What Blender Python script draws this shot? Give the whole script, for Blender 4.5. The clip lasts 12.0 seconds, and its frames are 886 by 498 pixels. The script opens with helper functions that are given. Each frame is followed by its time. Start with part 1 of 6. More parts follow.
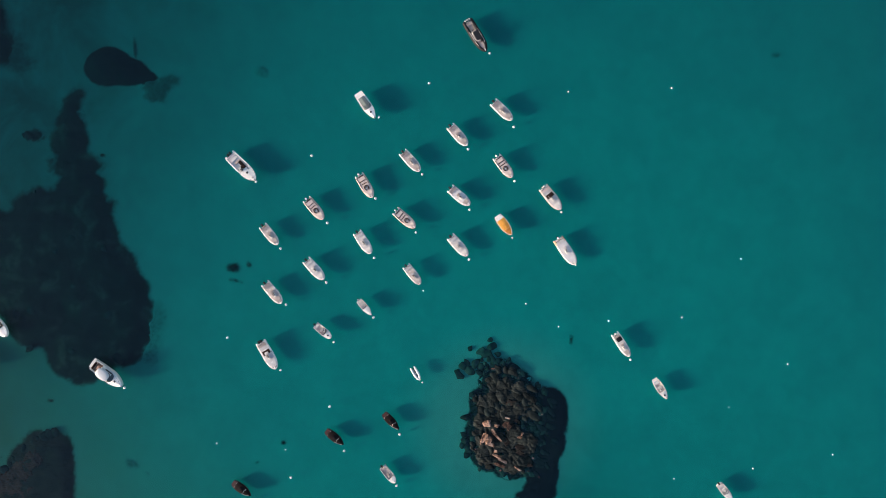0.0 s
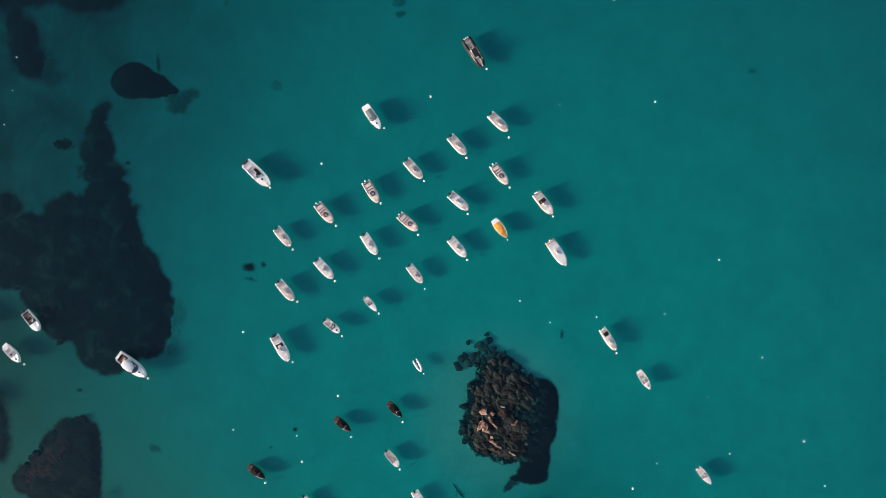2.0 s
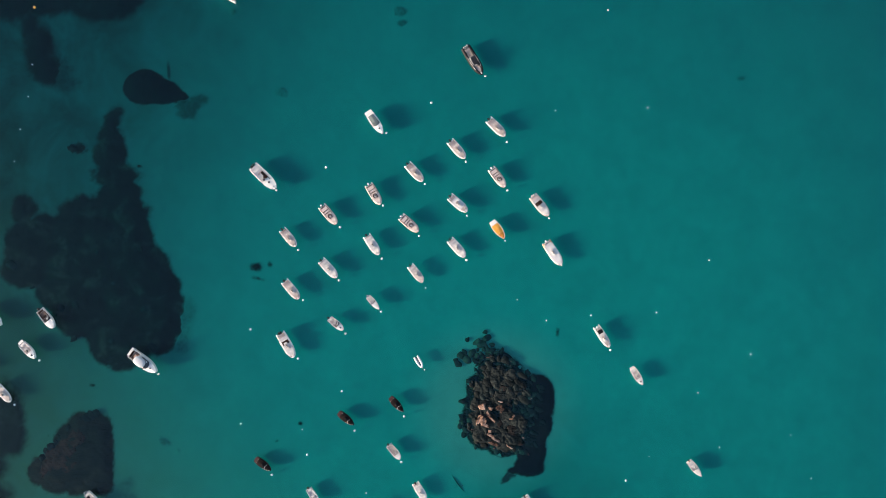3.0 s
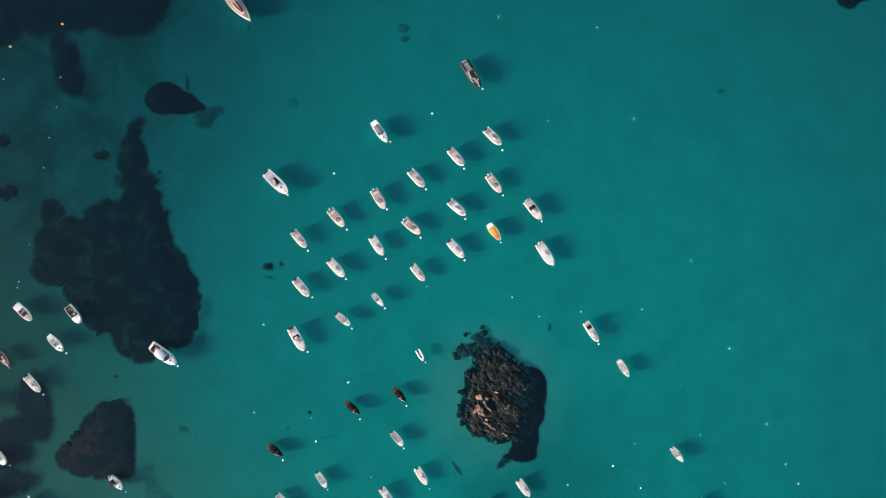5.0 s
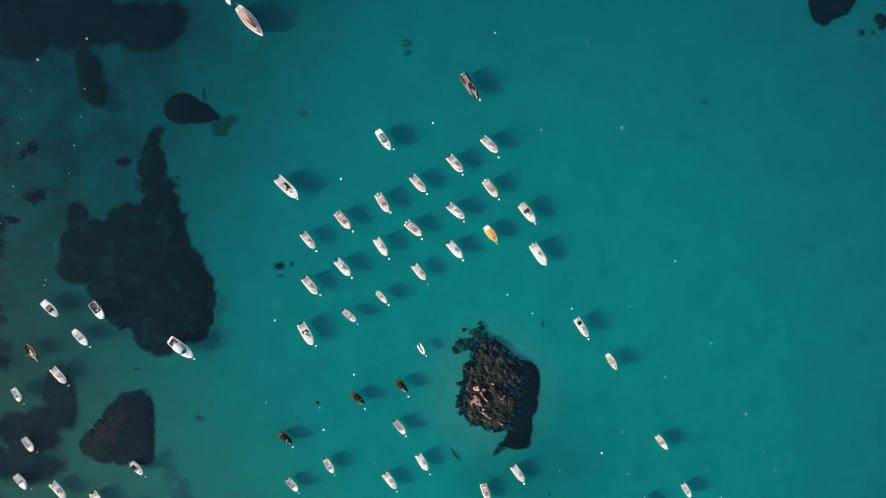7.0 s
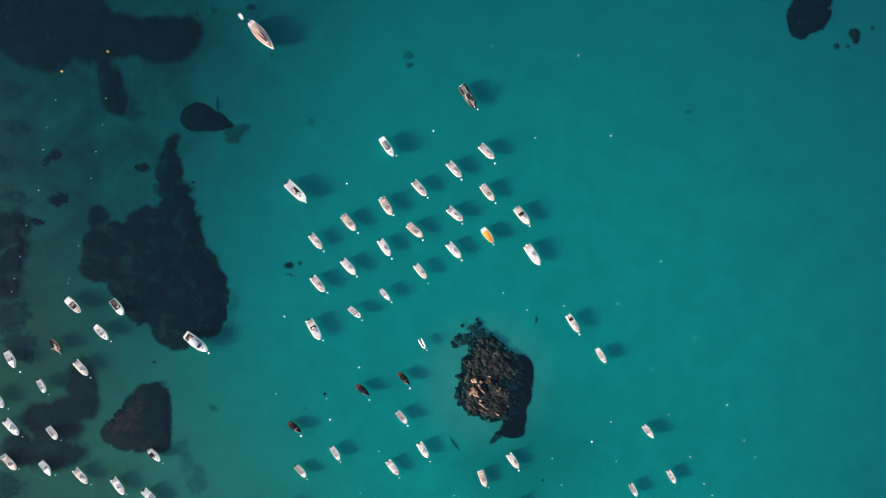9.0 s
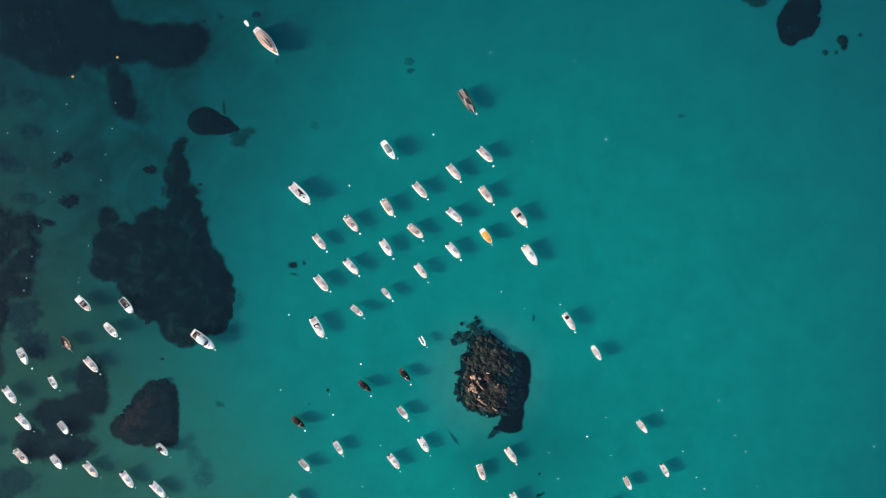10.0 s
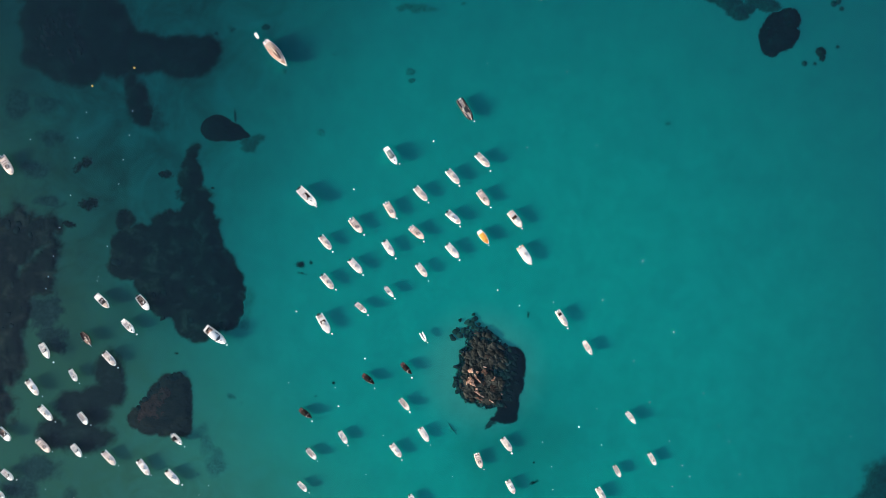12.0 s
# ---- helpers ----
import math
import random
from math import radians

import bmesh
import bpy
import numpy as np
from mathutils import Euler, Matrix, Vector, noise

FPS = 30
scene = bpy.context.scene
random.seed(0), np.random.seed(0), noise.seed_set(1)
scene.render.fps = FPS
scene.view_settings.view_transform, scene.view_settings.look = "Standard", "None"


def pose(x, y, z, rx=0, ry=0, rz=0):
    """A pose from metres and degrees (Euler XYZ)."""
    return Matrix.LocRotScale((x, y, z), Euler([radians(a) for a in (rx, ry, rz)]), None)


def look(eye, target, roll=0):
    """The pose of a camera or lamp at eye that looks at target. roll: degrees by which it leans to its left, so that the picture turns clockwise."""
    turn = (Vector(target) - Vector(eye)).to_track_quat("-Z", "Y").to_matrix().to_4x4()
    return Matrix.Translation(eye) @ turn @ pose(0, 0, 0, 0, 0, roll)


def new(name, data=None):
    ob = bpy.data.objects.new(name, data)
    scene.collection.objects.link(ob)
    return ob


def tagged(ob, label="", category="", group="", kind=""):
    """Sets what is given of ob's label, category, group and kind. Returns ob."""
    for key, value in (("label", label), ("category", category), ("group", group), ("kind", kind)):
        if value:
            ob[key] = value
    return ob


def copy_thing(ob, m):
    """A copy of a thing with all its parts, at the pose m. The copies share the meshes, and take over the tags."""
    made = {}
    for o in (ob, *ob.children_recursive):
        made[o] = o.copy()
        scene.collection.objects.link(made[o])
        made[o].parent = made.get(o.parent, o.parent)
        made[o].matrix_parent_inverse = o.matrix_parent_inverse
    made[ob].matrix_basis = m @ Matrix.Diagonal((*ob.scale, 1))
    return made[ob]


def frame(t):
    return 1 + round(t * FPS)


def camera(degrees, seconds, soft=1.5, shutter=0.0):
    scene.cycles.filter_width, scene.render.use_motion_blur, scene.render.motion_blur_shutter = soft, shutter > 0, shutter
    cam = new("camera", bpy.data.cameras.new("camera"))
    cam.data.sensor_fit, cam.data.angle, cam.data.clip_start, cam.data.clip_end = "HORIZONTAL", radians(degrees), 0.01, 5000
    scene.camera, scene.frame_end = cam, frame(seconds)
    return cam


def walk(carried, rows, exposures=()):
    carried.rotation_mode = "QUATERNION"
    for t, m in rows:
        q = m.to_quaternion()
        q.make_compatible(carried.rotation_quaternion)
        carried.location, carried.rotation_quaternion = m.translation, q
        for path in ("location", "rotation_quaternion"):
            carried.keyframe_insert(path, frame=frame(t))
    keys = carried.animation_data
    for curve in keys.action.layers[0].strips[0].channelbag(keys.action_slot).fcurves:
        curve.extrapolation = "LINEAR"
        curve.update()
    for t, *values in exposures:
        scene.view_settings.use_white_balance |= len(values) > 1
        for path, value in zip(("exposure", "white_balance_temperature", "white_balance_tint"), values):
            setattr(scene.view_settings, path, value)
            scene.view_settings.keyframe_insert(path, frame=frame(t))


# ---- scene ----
# ---- camera and its walk: a drone that rises straight up over the bay, looking down ----
cam = camera(72.0, 12.0, soft=0.55)
RISE = []
for k in range(25):
    t = 0.5 * k
    u = t / 12.0
    RISE.append((t, pose(-0.44 * u + 0.69 * u * u, 1.73 * u - 0.55 * u * u, 124.0 + 58.57 * u + 4.79 * u * u - 3.34 * u ** 3,
                         0, 0, 0.647 * u - 0.25 * u * u)))
walk(cam, RISE, [(0.0, 0.88, 6360, 11), (3.0, 1.08, 6460, 10), (6.0, 1.27, 6500, 9), (9.0, 1.41, 6520, 8), (12.0, 1.54, 6540, 7)])

# ---- world, sun and exposure ----
DEPTH = 0.83                     # of the sandy bottom below the water's surface
SUN_UP, SUN_WAY = 13.5, 18.5     # the sun's elevation, and the way that its light goes over the ground (from +x)
world = bpy.data.worlds.new("sky")
scene.world = world
world.use_nodes = True
wn = world.node_tree.nodes
sky = wn.new("ShaderNodeTexSky")
sky.sky_type, sky.sun_disc = "NISHITA", False
sky.sun_elevation, sky.sun_rotation = radians(SUN_UP), radians(270 - SUN_WAY)
sky.altitude, sky.air_density, sky.dust_density = 0, 1.0, 1.2
sky.ozone_density = 1.5
world.node_tree.links.new(sky.outputs[0], wn["Background"].inputs[0])
wn["Background"].inputs[1].default_value = 0.145
sun = new("sun", bpy.data.lights.new("sun", "SUN"))
sun.data.energy, sun.data.angle, sun.data.color = 4.9, radians(8.0), (1.0, 0.84, 0.71)
way = Vector((math.cos(radians(SUN_WAY)) * math.cos(radians(SUN_UP)), math.sin(radians(SUN_WAY)) * math.cos(radians(SUN_UP)), -math.sin(radians(SUN_UP))))
sun.matrix_world = look(-300 * way, (0, 0, 0))


# ---- materials ----
def material(name, rough=0.5, metal=0.0):
    m = bpy.data.materials.new(name)
    m.use_nodes = True
    n, l = m.node_tree.nodes, m.node_tree.links
    b = n["Principled BSDF"]
    b.inputs["Roughness"].default_value, b.inputs["Metallic"].default_value = rough, metal
    return m, n, l, b


def noise_node(n, l, scale, detail=4.0, rough=0.55, coords=None, distort=0.0):
    t = n.new("ShaderNodeTexNoise")
    t.inputs["Scale"].default_value, t.inputs["Detail"].default_value = scale, detail
    t.inputs["Roughness"].default_value, t.inputs["Distortion"].default_value = rough, distort
    if coords is not None:
        l.new(coords, t.inputs["Vector"])
    return t


def ramp_node(n, l, fac, stops):
    r = n.new("ShaderNodeValToRGB")
    e = r.color_ramp.elements
    for k, (at, c) in enumerate(stops):
        el = e[k] if k < 2 else e.new(at)
        el.position, el.color = at, (*c, 1)
    l.new(fac, r.inputs[0])
    return r


def bump_node(n, l, height, strength, dist, b):
    u = n.new("ShaderNodeBump")
    u.inputs["Strength"].default_value, u.inputs["Distance"].default_value = strength, dist
    l.new(height, u.inputs["Height"])
    l.new(u.outputs[0], b.inputs["Normal"])


def mix_node(n, l, fac, a, b, mode="MIX"):
    x = n.new("ShaderNodeMix")
    x.data_type, x.blend_type = "RGBA", mode
    for k, v in ((0, fac), (6, a), (7, b)):
        if isinstance(v, (int, float)):
            x.inputs[k].default_value = v
        elif isinstance(v, tuple):
            x.inputs[k].default_value = (*v, 1)
        else:
            l.new(v, x.inputs[k])
    return x.outputs[2]


def ramp_scale(n, l, value, lo, hi, most):
    """0 where value is lo, rising smoothly to most where it is hi."""
    r = n.new("ShaderNodeMapRange")
    r.interpolation_type = "SMOOTHSTEP"
    for k, v in ((1, lo), (2, hi), (3, 0.0), (4, most)):
        r.inputs[k].default_value = v
    l.new(value, r.inputs[0])
    return r.outputs[0]


def plain(name, colour, rough=0.45, metal=0.0, vary=0.12, grain=9.0, stain=1.3, relief=0.15, tone=0.0, spec=0.5):
    """A painted, moulded, woven or sewn surface: the colour with fine grain, broad stains and a slight relief."""
    m, n, l, b = material(name, rough, metal)
    b.inputs["Specular IOR Level"].default_value = spec
    o = n.new("ShaderNodeTexCoord").outputs["Object"]
    fine, broad = noise_node(n, l, grain, 5, 0.6, o), noise_node(n, l, stain, 3, 0.5, o)
    lo, hi = tuple(c * (1 - vary) for c in colour), tuple(min(1, c * (1 + vary)) for c in colour)
    c = ramp_node(n, l, broad.outputs[0], [(0.3, lo), (0.7, hi)])
    c2 = ramp_node(n, l, fine.outputs[0], [(0.3, (1 - vary * 0.7,) * 3), (0.65, (1, 1, 1))])
    out = mix_node(n, l, 1.0, c.outputs[0], c2.outputs[0], "MULTIPLY")
    if tone:
        info = n.new("ShaderNodeObjectInfo")
        c3 = ramp_node(n, l, info.outputs["Random"], [(0.0, (1 - tone,) * 3), (1.0, (1, 1, 1))])
        out = mix_node(n, l, 1.0, out, c3.outputs[0], "MULTIPLY")
    l.new(out, b.inputs["Base Color"])
    if relief:
        bump_node(n, l, fine.outputs[0], relief, 0.01, b)
    return m


GELCOAT = plain("white_gelcoat", (0.81, 0.755, 0.705), 0.25, vary=0.05, tone=0.08)
WORN_GEL = plain("worn_gelcoat", (0.72, 0.675, 0.63), 0.4, vary=0.08, tone=0.14)
TOP_GREY = plain("pale_grey_gelcoat", (0.50, 0.49, 0.48), 0.45, vary=0.06)
TUBE_GREY = plain("pale_grey_hypalon", (0.70, 0.655, 0.625), 0.55, vary=0.08, tone=0.12)
CREAM_GEL = plain("cream_gelcoat", (0.69, 0.64, 0.58), 0.3, vary=0.06, tone=0.1)
TUBE_WHITE = plain("white_hypalon", (0.80, 0.735, 0.685), 0.5, vary=0.07, tone=0.1)
TUBE_SAND = plain("sand_hypalon", (0.72, 0.585, 0.51), 0.5, vary=0.08, tone=0.08)
TUBE_BLACK = plain("black_hypalon", (0.010, 0.009, 0.010), 0.6, vary=0.2, spec=0.2)
TUBE_ORANGE = plain("orange_hypalon", (0.62, 0.27, 0.10), 0.5, vary=0.1)
STRAKE = plain("grey_rubber_strake", (0.32, 0.30, 0.29), 0.7, vary=0.15)
SEAM = plain("brown_deck_seam", (0.10, 0.068, 0.058), 0.75, vary=0.2)
STRAKE_TAN = plain("tan_rubber_strake", (0.33, 0.20, 0.14), 0.7, vary=0.15)
DECK_BEIGE = plain("beige_nonslip_deck", (0.50, 0.405, 0.355), 0.7, vary=0.12, tone=0.1)
DECK_GREY = plain("light_grey_nonslip_deck", (0.54, 0.49, 0.46), 0.7, vary=0.1, tone=0.1)
DECK_PALE = plain("pale_nonslip_deck", (0.60, 0.55, 0.52), 0.65, vary=0.08)
DECK_BROWN = plain("brown_deck", (0.13, 0.080, 0.060), 0.7, vary=0.2)
DECK_SAND = plain("sand_nonslip_deck", (0.64, 0.49, 0.415), 0.7, vary=0.12, tone=0.1)
DECK_TAN = plain("tan_nonslip_deck", (0.38, 0.29, 0.23), 0.7, vary=0.14)
BROWN_CUSHION = plain("dark_brown_cushion", (0.030, 0.014, 0.010), 0.75, vary=0.2, spec=0.12)
TAUPE_CUSHION = plain("taupe_cushion", (0.40, 0.32, 0.28), 0.6, vary=0.14, tone=0.12)
TAN_CUSHION = plain("tan_cushion", (0.66, 0.51, 0.43), 0.6, vary=0.12)
CREAM_CUSHION = plain("cream_cushion", (0.66, 0.59, 0.53), 0.6, vary=0.08, tone=0.1)
BLACK_CANVAS = plain("black_canvas", (0.010, 0.009, 0.011), 0.85, vary=0.25, relief=0.4, spec=0.12)
BROWN_CANVAS = plain("dark_brown_canvas", (0.011, 0.006, 0.0055), 0.8, vary=0.3, relief=0.4, spec=0.12)
GREEN_CANVAS = plain("grey_green_canvas", (0.17, 0.19, 0.17), 0.6, vary=0.2, relief=0.3)
ENGINE_BLACK = plain("black_engine_paint", (0.014, 0.014, 0.016), 0.5, vary=0.2, spec=0.2)
ENGINE_GREY = plain("silver_grey_engine_paint", (0.40, 0.41, 0.43), 0.3, vary=0.1)
ENGINE_WHITE = plain("white_engine_paint", (0.72, 0.72, 0.72), 0.3, vary=0.06)
STEEL = plain("stainless_steel", (0.62, 0.61, 0.60), 0.22, 1.0, vary=0.08)
DARK_PLASTIC = plain("dark_plastic", (0.016, 0.016, 0.018), 0.45, vary=0.2, spec=0.3)
BUOY_WHITE = plain("white_buoy_plastic", (0.80, 0.79, 0.76), 0.4, vary=0.1, tone=0.18)
BUOY_YELLOW = plain("yellow_buoy_plastic", (0.75, 0.36, 0.03), 0.4, vary=0.12)
ORANGE_DECK = plain("orange_varnished_plywood", (0.76, 0.34, 0.05), 0.4, vary=0.2, stain=2.0)
ORANGE_DARK = plain("worn_orange_varnish", (0.55, 0.20, 0.03), 0.45, vary=0.25, stain=2.2)


def glass_dark():
    m, n, l, b = material("tinted_acrylic", 0.08)
    b.inputs["Base Color"].default_value = (0.02, 0.024, 0.028, 1)
    b.inputs["Coat Weight"].default_value = 0.5
    return m


def wood(name, light, dark, rough=0.5):
    """Planking: fine grain along the boat and thin dark caulking between the planks."""
    m, n, l, b = material(name, rough)
    o = n.new("ShaderNodeTexCoord").outputs["Object"]
    mp = n.new("ShaderNodeMapping")
    mp.inputs["Scale"].default_value = (0.6, 9.0, 4.0)
    l.new(o, mp.inputs[0])
    g = noise_node(n, l, 2.2, 6, 0.65, mp.outputs[0], 0.4)
    c = ramp_node(n, l, g.outputs[0], [(0.3, dark), (0.7, light)])
    w = n.new("ShaderNodeTexWave")
    w.wave_type, w.bands_direction = "BANDS", "Y"
    w.inputs["Scale"].default_value = 2.4
    l.new(o, w.inputs[0])
    s = ramp_node(n, l, w.outputs[1], [(0.0, (0.25, 0.22, 0.2)), (0.12, (1, 1, 1))])
    l.new(mix_node(n, l, 1.0, c.outputs[0], s.outputs[0], "MULTIPLY"), b.inputs["Base Color"])
    bump_node(n, l, g.outputs[0], 0.3, 0.01, b)
    return m


GLASS = glass_dark()
TEAK = wood("teak_deck", (0.42, 0.26, 0.19), (0.24, 0.13, 0.09))
MAHOGANY = wood("varnished_mahogany", (0.085, 0.026, 0.017), (0.04, 0.013, 0.009), 0.4)
OLD_WOOD = wood("weathered_brown_wood", (0.15, 0.075, 0.052), (0.05, 0.026, 0.02), 0.65)


def sand_colour(n, l, p):
    """Pale sand with broad drifts, darker and bluer away from the middle of the bay, and brown algae among the western
    reefs.
    """
    broad, mid = noise_node(n, l, 0.018, 4, 0.55, p, 0.6), noise_node(n, l, 0.11, 5, 0.6, p, 0.3)
    c = ramp_node(n, l, broad.outputs[0], [(0.3, (0.52, 0.62, 0.56)), (0.7, (0.60, 0.70, 0.64))])
    c1 = ramp_node(n, l, mid.outputs[0], [(0.3, (0.86, 0.88, 0.9)), (0.62, (1, 1, 1))])
    base = mix_node(n, l, 1.0, c.outputs[0], c1.outputs[0], "MULTIPLY")
    small = noise_node(n, l, 0.55, 4, 0.6, p, 0.3)
    c2 = ramp_node(n, l, small.outputs[0], [(0.3, (0.90, 0.91, 0.92)), (0.65, (1, 1, 1))])
    base = mix_node(n, l, 1.0, base, c2.outputs[0], "MULTIPLY")
    # the sand colour turns darker and bluer with distance from the bay's middle
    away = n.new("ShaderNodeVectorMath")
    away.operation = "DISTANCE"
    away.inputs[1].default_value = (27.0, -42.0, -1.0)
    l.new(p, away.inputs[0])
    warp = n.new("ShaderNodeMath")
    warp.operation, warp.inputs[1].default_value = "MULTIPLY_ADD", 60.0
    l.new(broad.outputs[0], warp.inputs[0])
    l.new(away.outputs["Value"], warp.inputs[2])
    outer_tint = ramp_scale(n, l, warp.outputs[0], 60.0, 200.0, 0.75)
    base = mix_node(n, l, outer_tint, base, (0.10, 0.148, 0.205))
    # brown algae among the western reefs, thickest in the north-west
    lean = n.new("ShaderNodeVectorMath")
    lean.operation = "DOT_PRODUCT"
    lean.inputs[1].default_value = (-0.90, 0.42, 0.0)
    l.new(p, lean.inputs[0])
    fleck = noise_node(n, l, 0.06, 6, 0.65, p, 0.5)
    f = ramp_node(n, l, fleck.outputs[0], [(0.30, (0.45,) * 3), (0.62, (1, 1, 1))])
    amount = n.new("ShaderNodeMath")
    amount.operation = "MULTIPLY"
    l.new(ramp_scale(n, l, lean.outputs["Value"], 31.0, 106.0, 0.97), amount.inputs[0])
    l.new(f.outputs[0], amount.inputs[1])
    base = mix_node(n, l, amount.outputs[0], base, (0.12, 0.056, 0.056))
    # a thin felt of seagrass among the south-western moorings, in the far north-west and south of the islet
    for centre, lo, hi, most, tint in (((-124.0, -44.0, -1.0), 24.0, -8.0, 0.92, (0.125, 0.085, 0.085)), ((-141.0, 62.0, -1.0), 22.0, -6.0, 0.75, (0.09, 0.045, 0.055)), ((24.0, -60.0, -1.0), 14.0, -16.0, 0.55, (0.27, 0.27, 0.24))):
        felt, thick = n.new("ShaderNodeVectorMath"), n.new("ShaderNodeMath")
        felt.operation, felt.inputs[1].default_value = "DISTANCE", centre
        l.new(p, felt.inputs[0])
        thick.operation, thick.inputs[1].default_value = "MULTIPLY_ADD", -34.0
        l.new(noise_node(n, l, 0.07, 4, 0.6, p, 0.5).outputs[0], thick.inputs[0])
        l.new(felt.outputs["Value"], thick.inputs[2])
        base = mix_node(n, l, ramp_scale(n, l, thick.outputs[0], lo, hi, most), base, tint)
    # paler, yellower sand towards the southern shore, with a brown film in the south-west
    patches = ramp_node(n, l, noise_node(n, l, 0.13, 6, 0.62, p, 0.6).outputs[0], [(0.36, (0.55,) * 3), (0.62, (1, 1, 1))])
    south, west = n.new("ShaderNodeVectorMath"), n.new("ShaderNodeVectorMath")
    for node, d, lo, hi, most, tint in ((south, (-0.25, -0.97, 0.0), 34.0, 88.0, 0.34, (0.86, 0.86, 0.66)), (west, (-0.80, -0.60, 0.0), 44.0, 122.0, 0.80, (0.24, 0.185, 0.12))):
        node.operation = "DOT_PRODUCT"
        node.inputs[1].default_value = d
        l.new(p, node.inputs[0])
        much = n.new("ShaderNodeMath")
        much.operation = "MULTIPLY"
        l.new(ramp_scale(n, l, node.outputs["Value"], lo, hi, most), much.inputs[0])
        l.new(patches.outputs[0], much.inputs[1])
        base = mix_node(n, l, much.outputs[0], base, tint)
    return base


def sand():
    """The open bottom: sand with fine ripples."""
    m, n, l, b = material("sandy_bottom", 0.9)
    b.inputs["Specular IOR Level"].default_value = 0.1
    p = n.new("ShaderNodeNewGeometry").outputs["Position"]
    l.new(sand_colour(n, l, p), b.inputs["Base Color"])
    rip = noise_node(n, l, 1.6, 4, 0.6, p, 1.0)
    bump_node(n, l, rip.outputs[0], 0.35, 0.08, b)
    return m


def seawater():
    """Clear water: what lies below shows through it, tinted; the surface mirrors the sky a little."""
    m = bpy.data.materials.new("clear_sea_water")
    m.use_nodes = True
    n, l = m.node_tree.nodes, m.node_tree.links
    n.remove(n["Principled BSDF"])
    clear, gloss, mix, fr = n.new("ShaderNodeBsdfTransparent"), n.new("ShaderNodeBsdfGlossy"), n.new("ShaderNodeMixShader"), n.new("ShaderNodeLayerWeight")
    gloss.inputs["Roughness"].default_value = 0.12
    fr.inputs["Blend"].default_value = 0.5
    fifth, most = n.new("ShaderNodeMath"), n.new("ShaderNodeMath")
    fifth.operation, most.operation = "POWER", "MULTIPLY_ADD"
    fifth.inputs[1].default_value, most.inputs[1].default_value, most.inputs[2].default_value = 5.0, 0.98, 0.02
    l.new(fr.outputs["Facing"], fifth.inputs[0])
    l.new(fifth.outputs[0], most.inputs[0])
    p = n.new("ShaderNodeNewGeometry").outputs["Position"]
    # the shallows in the south-west and round the islet let more red through
    shallow = n.new("ShaderNodeVectorMath")
    shallow.operation, shallow.inputs[1].default_value = "DOT_PRODUCT", (-0.80, -0.60, 0.0)
    l.new(p, shallow.inputs[0])
    islet_way, thin = n.new("ShaderNodeVectorMath"), n.new("ShaderNodeMath")
    islet_way.operation, islet_way.inputs[1].default_value = "DISTANCE", (11.0, -36.0, 0.0)
    l.new(p, islet_way.inputs[0])
    thin.operation = "MAXIMUM"
    l.new(ramp_scale(n, l, shallow.outputs["Value"], 42.0, 116.0, 1.0), thin.inputs[0])
    l.new(ramp_scale(n, l, islet_way.outputs["Value"], 24.0, 11.0, 0.7), thin.inputs[1])
    l.new(mix_node(n, l, thin.outputs[0], (0.028, 0.504, 0.491), (0.215, 0.512, 0.480)), clear.inputs[0])
    rip = noise_node(n, l, 0.9, 4, 0.6, p, 0.4)
    u = n.new("ShaderNodeBump")
    u.inputs["Strength"].default_value, u.inputs["Distance"].default_value = 0.25, 0.05
    l.new(rip.outputs[0], u.inputs["Height"])
    l.new(u.outputs[0], gloss.inputs["Normal"])
    l.new(most.outputs[0], mix.inputs[0])
    l.new(clear.outputs[0], mix.inputs[1])
    l.new(gloss.outputs[0], mix.inputs[2])
    # fine matter in the water scatters a little light back
    haze, murk = n.new("ShaderNodeBsdfDiffuse"), n.new("ShaderNodeMixShader")
    haze.inputs[0].default_value, murk.inputs[0].default_value = (0.08, 0.27, 0.52, 1), 0.0125
    l.new(mix.outputs[0], murk.inputs[1])
    l.new(haze.outputs[0], murk.inputs[2])
    l.new(murk.outputs[0], n["Material Output"].inputs[0])
    return m


